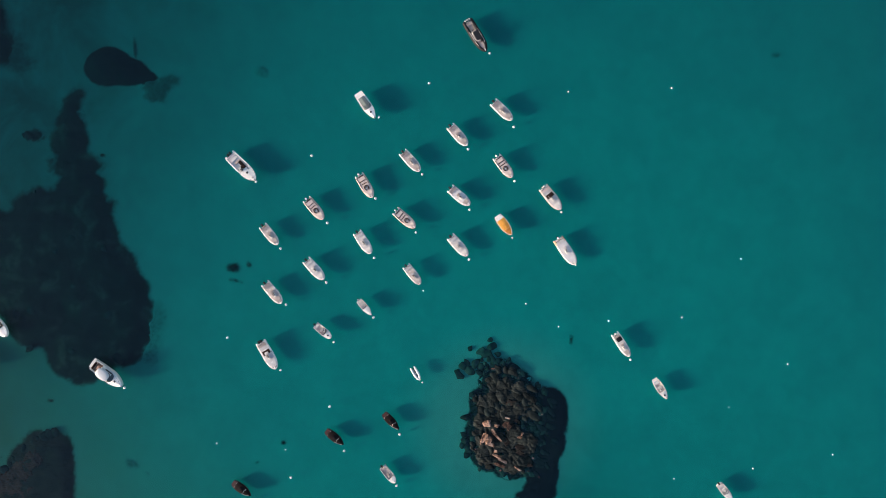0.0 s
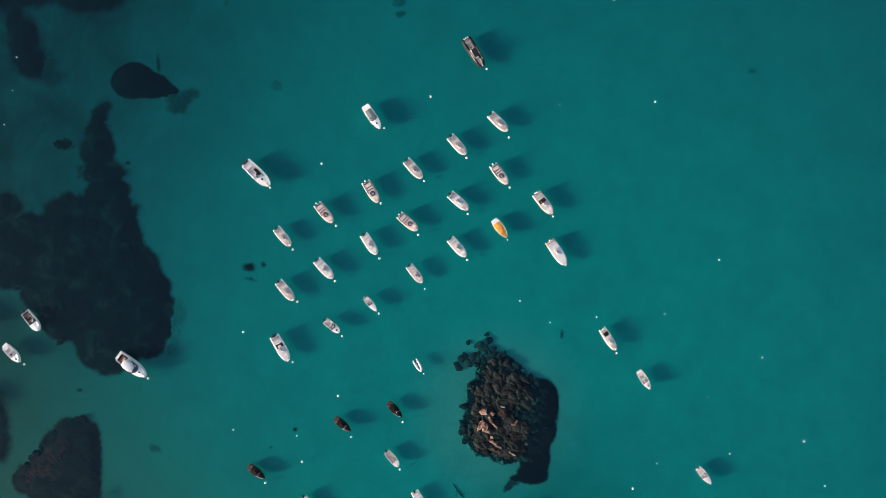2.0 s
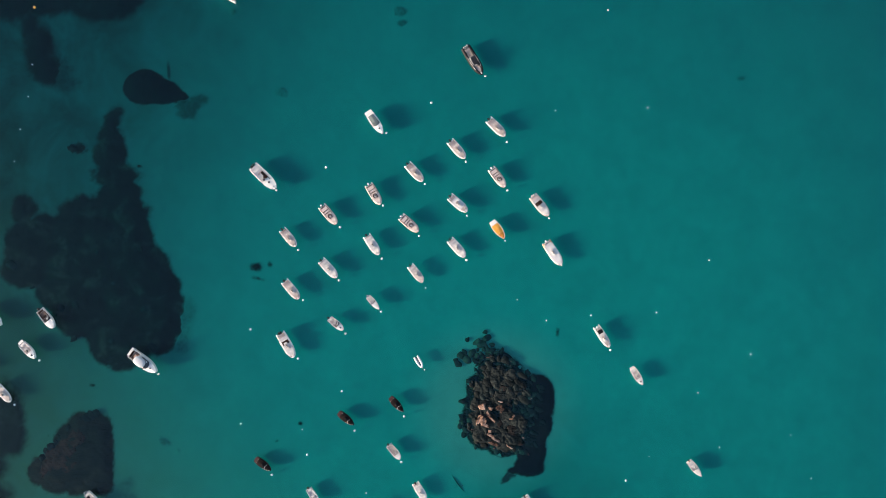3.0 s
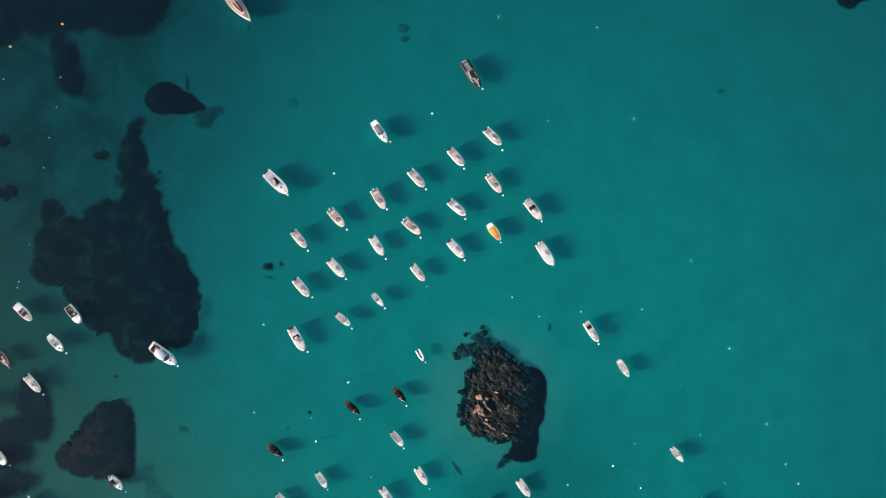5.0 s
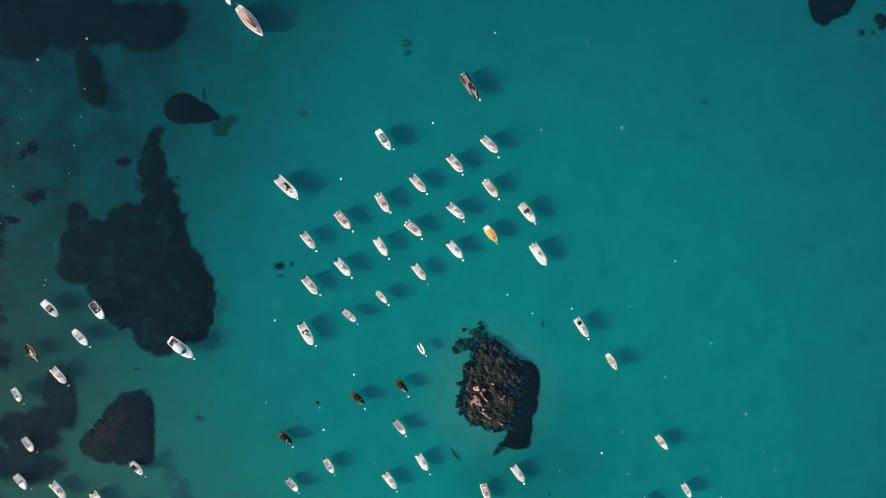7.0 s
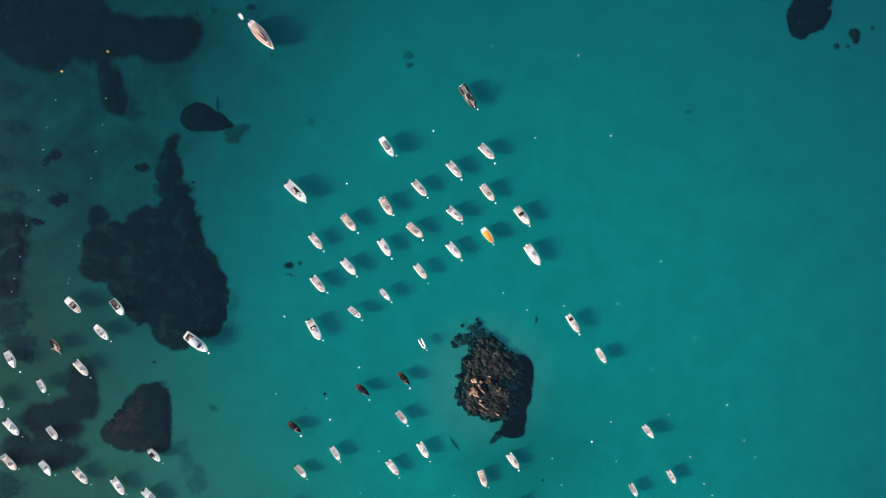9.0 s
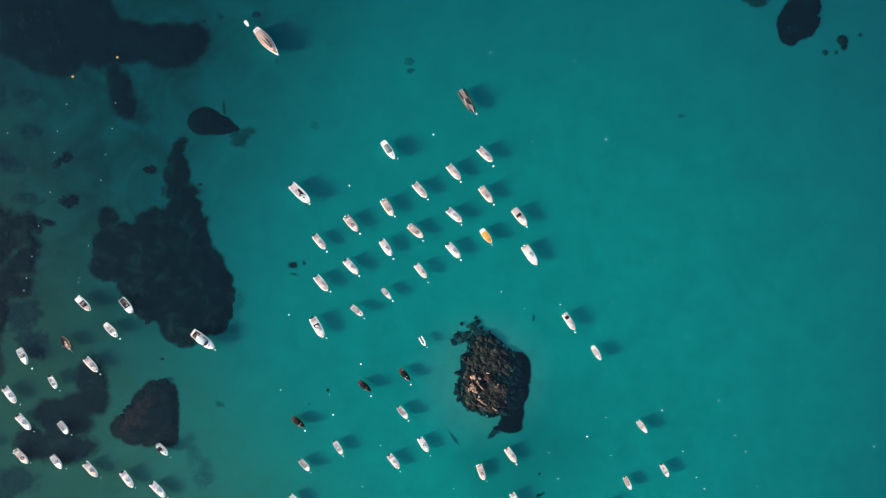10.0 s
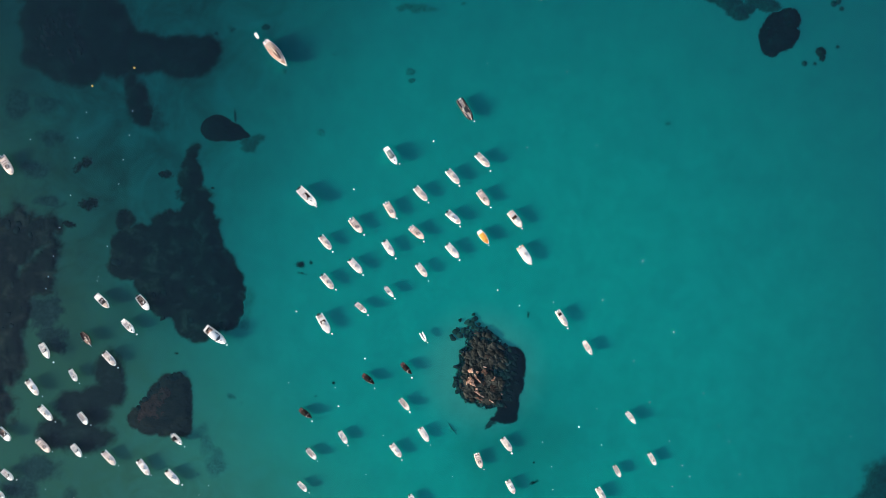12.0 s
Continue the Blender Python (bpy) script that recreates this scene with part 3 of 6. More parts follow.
    if arch:
        x, y = -L * 0.5 + 0.42, Bi * 0.5
        pts = [(x + 0.15, -y, 0.45), (x - 0.02, -y * 0.97, 1.15), (x - 0.08, -y * 0.75, 1.45), (x - 0.08, y * 0.75, 1.45), (x - 0.02, y * 0.97, 1.15), (x + 0.15, y, 0.45)]
        ar = part("stern_arch", pipe(pts, 0.035, 7), STEEL, boat)
        part("navigation_light", pipe([(x - 0.08, 0, 1.45), (x - 0.08, 0, 1.85)], 0.02, 6), ENGINE_WHITE, ar)
    if top:
        x = -L * 0.5 + 1.0
        bm = bmesh.new()
        skin(bm, [[(x - 0.5 + 1.0 * i / 6, -0.62, 1.62), (x - 0.5 + 1.0 * i / 6, -0.3, 1.74 + 0.03 * math.sin(i)), (x - 0.5 + 1.0 * i / 6, 0.3, 1.74 + 0.03 * math.sin(i)), (x - 0.5 + 1.0 * i / 6, 0.62, 1.62), (x - 0.5 + 1.0 * i / 6, 0.6, 1.59), (x - 0.5 + 1.0 * i / 6, -0.6, 1.59)] for i in range(7)])
        tp = part("bimini_top", bm, top, boat, "black canvas bimini top")
        for sx in (-0.42, 0.42):
            for sy in (-0.6, 0.6):
                part("bimini_pole", pipe([(x + sx * 0.5, sy, 0.45), (x + sx, sy, 1.62)], 0.02, 5), STEEL, tp)
    if roller:
        part("bow_roller", box(L * 0.5 - 0.28, 0, 0.68, 0.50, 0.20, 0.10, 0.03), GELCOAT, boat)
    cleats(boat, [(L * 0.36, -0.24, sole_z + 0.20), (L * 0.36, 0.24, sole_z + 0.20)])
    return boat


def open_boat(L=5.2, B=2.0, hull=WORN_GEL, deck=DECK_BEIGE, cushion=CREAM_CUSHION, engine=ENGINE_BLACK, fore=0.60, cons=True, platform=False, hatch=True, screen=True,
              top=None, bow="sharp", bench=True, sunpad=False, sprit=False, twin=False, rail=True):
    """A moulded open motorboat with a foredeck."""
    boat = empty("motorboat")
    shape = dict(stern=0.84, full=0.42, power=2.1, tip=0.80) if bow == "sharp" else dict(stern=0.88, full=0.5, power=2.6, tip=0.62)
    part("hull", hull_shell(L, B, 0.62, 0.22, **shape), hull, boat)
    part("cockpit_sole", deck_plate(L, B, 0.06, fore, 0.14, 0.28, 0.40, **shape), deck, boat)
    fd = part("foredeck", deck_plate(L, B, fore, 0.965, 0.06, 0.42, 0.74, 10, 0.13, 0.07, **shape), hull, boat)
    if hatch:
        part("deck_hatch", box(L * (fore + 0.5 * (1 - fore) - 0.52), 0, 0.83, 0.42, 0.42, 0.05, 0.05), GLASS, fd, "dark tinted deck hatch")
    if sunpad:
        part("sunpad", deck_plate(L, B, fore + 0.03, 0.88, 0.24, 0.80, 0.90, 8, 0.10, **shape), cushion, fd)
    part("rub_rail", pipe([((s - 0.5) * L, sg * (plan(L, B, s, **shape) + 0.005), 0.60 + 0.22 * s * s) for sg, rng in ((-1, range(0, 20)), (1, range(19, -1, -1))) for s in (k / 19 * 0.985 for k in rng)], 0.03, 5), STRAKE, boat)
    if screen:
        bm = bmesh.new()
        rows = []
        xs = (fore - 0.5) * L
        w = plan(L, B, fore, **shape) - 0.12
        for k in range(9):
            a = math.pi * (k / 8 - 0.5)
            px, py = xs - 0.45 + 0.55 * math.cos(a), w * math.sin(a)
            rows.append([(px, py, 0.70), (px - 0.2, py * 0.92, 1.06), (px - 0.22, py * 0.92, 1.06), (px - 0.03, py, 0.70)])
        skin(bm, rows)
        part("windscreen", bm, GLASS, boat)
    if cons:
        console(boat, (fore - 0.5) * L - 0.55, 0.28 if screen else 0.0, 0.55, 0.6, 0.50, 0.38, hull, not screen)
    if bench:
        seat(boat, "helm_seat", (fore - 0.5) * L - 1.15, 0.0, 0.38, 0.45, B * 0.5, 0.22, cushion, -0.16)
        seat(boat, "aft_bench", -L * 0.5 + 0.55, 0, 0.38, 0.50, B * 0.68, 0.16, cushion, 0.0)
        for sg in (-1, 1):
            part("side_cushion", box(-L * 0.22, sg * (B * 0.5 - 0.28), 0.38, L * 0.2, 0.24, 0.14, 0.05), cushion, boat)
    if platform:
        part("swim_platform", box(-L * 0.5 - 0.28, 0, 0.22, 0.62, B * 0.74, 0.09, 0.08), hull, boat)
        part("swim_ladder", pipe([(-L * 0.5 - 0.55, -0.3, 0.3), (-L * 0.5 - 0.62, -0.3, 0.34), (-L * 0.5 - 0.62, -0.1, 0.34), (-L * 0.5 - 0.55, -0.1, 0.3)], 0.02, 5), STEEL, boat)
    if engine is not None:
        for y in ((-0.26, 0.26) if twin else (0.0,)):
            outboard(boat, -L * 0.5 + 0.02, y, engine, 0.92)
    if top is not None:
        x = -L * 0.16
        bm = bmesh.new()
        skin(bm, [[(x - 0.62 + 1.24 * i / 6, -0.72, 1.58), (x - 0.62 + 1.24 * i / 6, -0.35, 1.74), (x - 0.62 + 1.24 * i / 6, 0.35, 1.74), (x - 0.62 + 1.24 * i / 6, 0.72, 1.58), (x - 0.62 + 1.24 * i / 6, 0.7, 1.55), (x - 0.62 + 1.24 * i / 6, -0.7, 1.55)] for i in range(7)])
        tp = part("bimini_top", bm, top, boat, "dark canvas bimini top")
        for sx in (-0.5, 0.5):
            for sy in (-0.7, 0.7):
                part("bimini_pole", pipe([(x + sx * 0.4, sy, 0.65), (x + sx, sy, 1.6)], 0.02, 5), STEEL, tp)
    if rail:
        pts = [((s - 0.5) * L, sg * (plan(L, B, s, **shape) - 0.06), 0.98 + 0.2 * s * s) for sg, rng in ((-1, range(7)), (1, range(6, -1, -1))) for s in (fore + 0.05 + (0.93 - fore) * k / 6 for k in rng)]
        r = part("bow_rail", pipe(pts, 0.018, 5), STEEL, boat)
        for k in (0, 3, 5, 8, 10, 13):
            p = pts[k]
            part("rail_post", pipe([(p[0], p[1] * 1.0, 0.62), p], 0.014, 5), STEEL, r)
    if sprit:
        part("bow_roller", box(L * 0.5 + 0.05, 0, 0.80, 0.60, 0.16, 0.07, 0.02), STEEL, boat)
    cleats(boat, [(-L * 0.44, -B * 0.38, 0.64), (-L * 0.44, B * 0.38, 0.64), (L * 0.40, 0, 0.90)])
    return boat


def canopy_boat(L=5.9, B=2.15):
    """A white day cruiser: a grey-green canvas over the cockpit, a curved screen, a dark hatch on the foredeck, a swim platform."""
    boat = empty("day_cruiser")
    shape = dict(stern=0.86, full=0.45, power=2.2, tip=0.74)
    part("hull", hull_shell(L, B, 0.72, 0.25, **shape), GELCOAT, boat)
    part("side_deck", deck_plate(L, B, 0.02, 0.60, 0.05, 0.45, 0.74, **shape), GELCOAT, boat)
    fd = part("foredeck", deck_plate(L, B, 0.58, 0.965, 0.05, 0.5, 0.86, 10, 0.14, 0.10, **shape), GELCOAT, boat)
    part("deck_hatch", box(L * 0.255, 0, 1.01, 0.36, 0.36, 0.05, 0.04), GLASS, fd, "small black deck hatch")
    part("canopy", deck_plate(L, B, 0.15, 0.58, 0.32, 0.70, 1.0, 8, 0.05, 0.10, **shape), GREEN_CANVAS, boat, "grey-green canvas cockpit canopy")
    bm = bmesh.new()
    rows = []
    for k in range(9):
        a = math.pi * (k / 8 - 0.5)
        px, py = L * 0.02 + 0.72 * math.cos(a), 0.86 * math.sin(a)
        rows.append([(px, py, 0.80), (px - 0.42, py * 0.86, 1.24), (px - 0.45, py * 0.86, 1.24), (px - 0.04, py, 0.80)])
    skin(bm, rows)
    part("windscreen", bm, GREEN_CANVAS, boat)
    part("screen_frame", pipe([(L * 0.02 + 0.76 * math.cos(a), 0.89 * math.sin(a), 0.82) for a in (math.pi * (k / 10 - 0.5) for k in range(11))], 0.035, 6), STEEL, boat)
    part("swim_platform", box(-L * 0.5 - 0.10, 0, 0.24, 0.72, B * 0.80, 0.10, 0.10), GELCOAT, boat)
    part("bow_roller", box(L * 0.5 - 0.02, 0, 0.99, 0.40, 0.14, 0.06, 0.02), STEEL, boat)
    for sg in (-1, 1):
        part("bow_rail", pipe([((s - 0.5) * L, sg * (plan(L, B, s, **shape) - 0.08), 1.12 + 0.15 * s) for s in (0.60, 0.68, 0.76, 0.84, 0.90, 0.95)], 0.018, 5), STEEL, boat)
    cleats(boat, [(-L * 0.44, -B * 0.38, 0.76), (-L * 0.44, B * 0.38, 0.76)])
    return boat


def walkaround(L=7.2, B=2.65):
    """A large white walkaround boat with brown upholstery and twin black outboards."""
    boat = empty("motorboat")
    shape = dict(stern=0.92, full=0.52, power=2.5, tip=0.66)
    part("hull", hull_shell(L, B, 0.80, 0.28, wall=0.24, sole=0.5, **shape), GELCOAT, boat)
    part("cockpit_sole", deck_plate(L, B, 0.04, 0.60, 0.26, 0.45, 0.60, **shape), DECK_PALE, boat)
    fd = part("foredeck", deck_plate(L, B, 0.56, 0.965, 0.10, 0.5, 0.90, 10, 0.16, 0.08, **shape), CREAM_GEL, boat)
    part("deck_hatch", ellipsoid(L * 0.20, -0.05, 1.04, 0.24, 0.24, 0.05), GLASS, fd, "round dark deck hatch")
    part("anchor_locker", box(L * 0.41, 0, 1.08, 0.44, 0.26, 0.05, 0.02), STRAKE, fd)
    seat(boat, "aft_bench", -L * 0.36, 0, 0.6, 0.80, B * 0.62, 0.12, CREAM_CUSHION, -0.12)
    part("sunpad", box(-L * 0.22, 0.1, 0.6, 0.5, 1.3, 0.14, 0.06), TAUPE_CUSHION, boat)
    part("tonneau", box(-L * 0.07, 0.42, 0.6, 1.9, 0.62, 0.26, 0.08), BROWN_CANVAS, boat, "dark brown canvas over the helm")
    part("folded_top", box(-L * 0.02, 0.05, 0.6, 0.55, 1.25, 0.32, 0.10), BROWN_CUSHION, boat)
    seat(boat, "helm_seat", -L * 0.05, -0.48, 0.6, 0.62, 0.62, 0.26, CREAM_CUSHION, -0.2)
    console(boat, L * 0.04, -0.42, 0.62, 0.6, 0.55, 0.58, GELCOAT)
    part("side_window", box(L * 0.08, 0.66, 0.75, 1.5, 0.16, 0.26, 0.05, 0.8), GLASS, boat)
    for y in (-0.28, 0.28):
        outboard(boat, -L * 0.5 - 0.02, y, ENGINE_BLACK, 0.95)
    for sg in (-1, 1):
        part("swim_platform", box(-L * 0.5 - 0.15, sg * B * 0.36, 0.3, 0.55, 0.42, 0.12, 0.08), GELCOAT, boat)
        part("bow_rail", pipe([((s - 0.5) * L, sg * (plan(L, B, s, **shape) - 0.10), 1.22 + 0.12 * s) for s in (0.50, 0.60, 0.70, 0.80, 0.88, 0.95)], 0.02, 5), STEEL, boat)
    part("bow_roller", box(L * 0.5 - 0.05, 0, 1.06, 0.40, 0.18, 0.07, 0.02), STEEL, boat)
    return boat


def black_rib(L=7.2, B=2.5):
    """A large black inflatable with three outboards, a dark hard top and beige upholstery."""
    boat = rib(L, B, TUBE_BLACK, DECK_TAN, TAUPE_CUSHION, ENGINE_BLACK, ENGINE_GREY, 3, 0.36, 0.3, arch=False, helm=False, bow_pad=True, strake=TUBE_BLACK, console_x=0.06, sole_z=0.44)
    part("hard_top", box(0.15, 0.0, 1.5, 2.1, 1.15, 0.08, 0.04, 0.94), DARK_PLASTIC, boat, "black hard top over the helm")
    for sx in (-0.7, 0.7):
        for sy in (-0.48, 0.42):
            part("hard_top_post", pipe([(sx * 0.75, sy, 0.4), (sx * 0.9, sy, 1.52)], 0.035, 6), DARK_PLASTIC, boat)
    seat(boat, "helm_seat", -0.75, 0, 0.42, 0.5, 1.1, 0.40, CREAM_CUSHION, -0.25)
    part("side_screen", box(1.05, 0.42, 0.4, 1.1, 0.40, 0.55, 0.08, 0.8), DARK_PLASTIC, boat)
    for sg in (-1, 1):
        part("inner_coaming", pipe([((s - 0.5) * L, sg * (plan(L, B - 0.72, s, stern=0.93, full=0.5, power=2.5, tip=0.62) + 0.02), 0.62 + 0.12 * s) for s in (0.10, 0.25, 0.40, 0.55, 0.68, 0.78)], 0.06, 6), CREAM_GEL, boat, "pale inner coaming")
    part("side_cushion", box(-0.1, -0.60, 0.44, 2.0, 0.22, 0.30, 0.06), CREAM_CUSHION, boat)
    return boat


def orange_boat(L=4.9, B=2.0):
    """A white launch with an orange varnished deck and cockpit cover and a white stern."""
    boat = empty("launch")
    shape = dict(stern=0.70, full=0.40, power=2.2, tip=0.74)
    part("hull", hull_shell(L, B, 0.58, 0.18, **shape), GELCOAT, boat)
    part("stern_deck", deck_plate(L, B, 0.0, 0.20, 0.06, 0.35, 0.62, 6, **shape), GELCOAT, boat)
    part("cockpit_cover", deck_plate(L, B, 0.21, 0.66, 0.13, 0.35, 0.66, 8, 0.0, 0.08, **shape), ORANGE_DECK, boat, "orange cockpit cover with folds")
    for k, y in enumerate((-0.30, 0.05, 0.34)):
        part("cover_fold", pipe([(-0.72, y * 0.8, 0.71), (-0.3, y + 0.05, 0.74), (0.25, y, 0.72)], 0.035, 6), ORANGE_DECK, boat, "", True)
    part("cover_hump", box(0.28, 0.08, 0.66, 0.45, 0.60, 0.16, 0.07, 0.8), ORANGE_DECK, boat)
    part("foredeck", deck_plate(L, B, 0.68, 0.95, 0.12, 0.42, 0.68, 8, 0.05, 0.05, **shape), ORANGE_DARK, boat, "worn dark orange foredeck")
    part("breakwater", box(L * 0.175, 0, 0.62, 0.08, B * 0.78, 0.14, 0.02), ORANGE_DECK, boat)
    part("rub_rail", pipe([((s - 0.5) * L, sg * (plan(L, B, s, **shape) + 0.004), 0.56 + 0.18 * s * s) for sg, rg in ((-1, range(0, 20)), (1, range(19, -1, -1))) for s in (k / 19 * 0.985 for k in rg)], 0.03, 5), ORANGE_DARK, boat)
    cleats(boat, [(-L * 0.42, -0.5, 0.63), (-L * 0.42, 0.5, 0.63), (L * 0.36, 0, 0.76)])
    return boat


def covered_launch(L=4.5, B=1.66):
    """A launch under a dark brown full cover, with a mahogany stern and pale trim along its seams."""
    boat = empty("launch")
    shape = dict(stern=0.80, full=0.42, power=1.9, tip=0.86)
    part("hull", hull_shell(L, B, 0.46, 0.20, **shape), MAHOGANY, boat)
    cover = part("boat_cover", deck_plate(L, B, 0.13, 0.97, -0.02, 0.40, 0.58, 14, 0.12, 0.12, **shape), BROWN_CANVAS, boat, "dark brown canvas boat cover", True)
    part("cover_hump", box(-0.15, 0.0, 0.64, 1.0, 0.9, 0.22, 0.10, 0.66), BLACK_CANVAS, cover)
    part("cover_ridge", pipe([(-0.75, 0, 0.84), (0.2, 0, 0.90), (1.2, 0, 0.82), (2.0, 0, 0.72)], 0.05, 6), BROWN_CANVAS, cover, "", True)
    part("swim_platform", box(-L * 0.5 - 0.02, 0, 0.22, 0.34, B * 0.70, 0.08, 0.05), MAHOGANY, boat)
    part("stern_deck", deck_plate(L, B, 0.0, 0.12, 0.04, 0.35, 0.52, 4, **shape), MAHOGANY, boat, "varnished stern deck")
    part("stern_trim", box(-L * 0.5 + 0.62, 0, 0.56, 0.07, B * 0.74, 0.09, 0.02), CREAM_GEL, boat, "pale stern trim")
    part("side_trim", pipe([((s - 0.5) * L, -plan(L, B, s, **shape) + 0.06, 0.60 + 0.12 * s) for s in (0.55, 0.65, 0.75, 0.85, 0.92)], 0.028, 6), CREAM_GEL, boat)
    for y in (-0.62, 0.62):
        part("cover_seam", pipe([(0.42, 0.0, 0.92), (0.58, y * 0.5, 0.80), (0.66, y, 0.66)], 0.026, 5), CREAM_GEL, cover)
    cleats(boat, [(L * 0.40, 0, 0.80)])
    return boat


def dinghy(L=2.5, B=1.08):
    """A small inflatable dinghy with an open stern."""
    boat = empty("dinghy")
    shape = dict(stern=0.95, full=0.45, power=2.4, tip=0.66)
    r = 0.19
    side = [((s - 0.5) * L, max(0.0, plan(L, B, s, **shape) - r), 0.20 + 0.14 * s * s) for s in (k / 14 * 0.96 for k in range(15))]
    pts = [(p[0], -p[1], p[2]) for p in side] + [(p[0], p[1], p[2]) for p in reversed(side[:-1])]
    part("tube", pipe(pts, [0.06, 0.15] + [r] * (len(pts) - 4) + [0.15, 0.06], 10), TUBE_WHITE, boat, "", True)
    part("floor", deck_plate(L, B - 2 * r + 0.1, 0.14, 0.88, 0.02, 0.02, 0.12, 8, **shape), STRAKE, boat)
    part("thwart", box(-0.05, 0, 0.22, 0.24, B - 2 * r + 0.08, 0.07, 0.03), CREAM_GEL, boat)
    part("transom", box(-L * 0.5 + 0.3, 0, 0.0, 0.06, B - 2 * r, 0.38, 0.02), DARK_PLASTIC, boat)
    return boat


def motor_yacht(L=8.4, B=2.9):
    """A flybridge motor yacht with a white top over the bridge and a dark wraparound screen."""
    boat = empty("motor_yacht")
    shape = dict(stern=0.90, full=0.5, power=2.2, tip=0.76)
    part("hull", hull_shell(L, B, 1.0, 0.35, wall=0.16, sole=0.5, **shape), WORN_GEL, boat)
    part("cockpit_sole", deck_plate(L, B, 0.03, 0.30, 0.20, 0.45, 0.56, 6, **shape), DECK_BROWN, boat)
    fd = part("foredeck", deck_plate(L, B, 0.50, 0.97, 0.06, 0.8, 1.16, 12, 0.2, 0.12, **shape), WORN_GEL, boat)
    part("deck_hatch", box(L * 0.27, 0, 1.36, 0.38, 0.38, 0.05, 0.04), GLASS, fd, "black deck hatch")
    part("side_deck", deck_plate(L, B, 0.26, 0.56, 0.06, 0.7, 1.08, 6, **shape), WORN_GEL, boat)
    cab = part("cabin", deck_plate(L, B, 0.27, 0.60, 0.38, 1.0, 1.80, 10, 0.0, 0.1, **shape), WORN_GEL, boat)
    bm = bmesh.new()
    rows = []
    for k in range(11):
        a = math.pi * (k / 10 - 0.5)
        px, py = L * 0.01 + 0.85 * math.cos(a), 1.08 * math.sin(a)
        rows.append([(px + 0.75, py, 1.30), (px - 0.05, py * 0.9, 1.90), (px - 0.12, py * 0.9, 1.90), (px + 0.68, py, 1.26)])
    skin(bm, rows)
    part("windscreen", bm, GLASS, cab, "dark wraparound windscreen")
    for sg in (-1, 1):
        part("side_window", box(-L * 0.0, sg * 1.12, 1.3, 2.2, 0.12, 0.5, 0.04, 0.8), GLASS, cab)
        part("bow_rail", pipe([((s - 0.5) * L, sg * (plan(L, B, s, **shape) - 0.10), 1.65 + 0.12 * s) for s in (0.45, 0.55, 0.65, 0.75, 0.84, 0.92, 0.97)], 0.02, 5), STEEL, boat)
        part("platform_rail", pipe([(-L * 0.5 + 0.1, sg * 1.1, 1.0), (-L * 0.5 + 0.5, sg * 1.16, 1.3), (-L * 0.5 + 1.8, sg * 1.2, 1.35)], 0.025, 5), STEEL, boat)
    bm = bmesh.new()
    rings = []
    for rad, z in ((0.97, 2.10), (1.0, 2.16), (0.93, 2.24), (0.55, 2.31), (0.12, 2.34)):
        rings.append([(-L * 0.085 + L * 0.19 * rad * math.copysign(abs(math.cos(a)) ** 0.72, math.cos(a)), B * 0.40 * rad * math.copysign(abs(math.sin(a)) ** 0.72, math.sin(a)), z) for a in (math.tau * (k + 0.5) / 24 for k in range(24))])
    skin(bm, rings)
    top = part("bridge_top", bm, TOP_GREY, boat, "pale grey rounded bridge top", True)
    for sx in (-0.20, 0.0):
        for sg in (-1, 1):
            part("top_post", pipe([(L * sx, sg * 0.80, 1.7), (L * sx - 0.1, sg * 0.85, 2.13)], 0.05, 6), WORN_GEL, top)
    seat(boat, "cockpit_bench", -L * 0.44, 0, 0.55, 0.40, 1.9, 0.30, BROWN_CUSHION, -0.30)
    part("cockpit_table", box(-L * 0.33, 0.1, 0.56, 0.6, 0.9, 0.55, 0.04), TEAK, boat)
    part("swim_platform", box(-L * 0.5 - 0.30, 0, 0.28, 0.75, B * 0.86, 0.12, 0.10), WORN_GEL, boat)
    for x in (0.10, 0.16, 0.22):
        part("deck_line", box(L * x, 0, 1.30 + 0.3 * x, 0.05, B * 0.5 * (1.25 - 2.2 * x), 0.03, 0.01), DECK_GREY, fd)
    part("stern_coaming", box(-L * 0.5 + 0.10, 0, 0.95, 0.20, B * 0.84, 0.16, 0.06), WORN_GEL, boat)
    part("bow_roller", box(L * 0.5, 0, 1.30, 0.6, 0.18, 0.08, 0.02), STEEL, boat)
    return boat


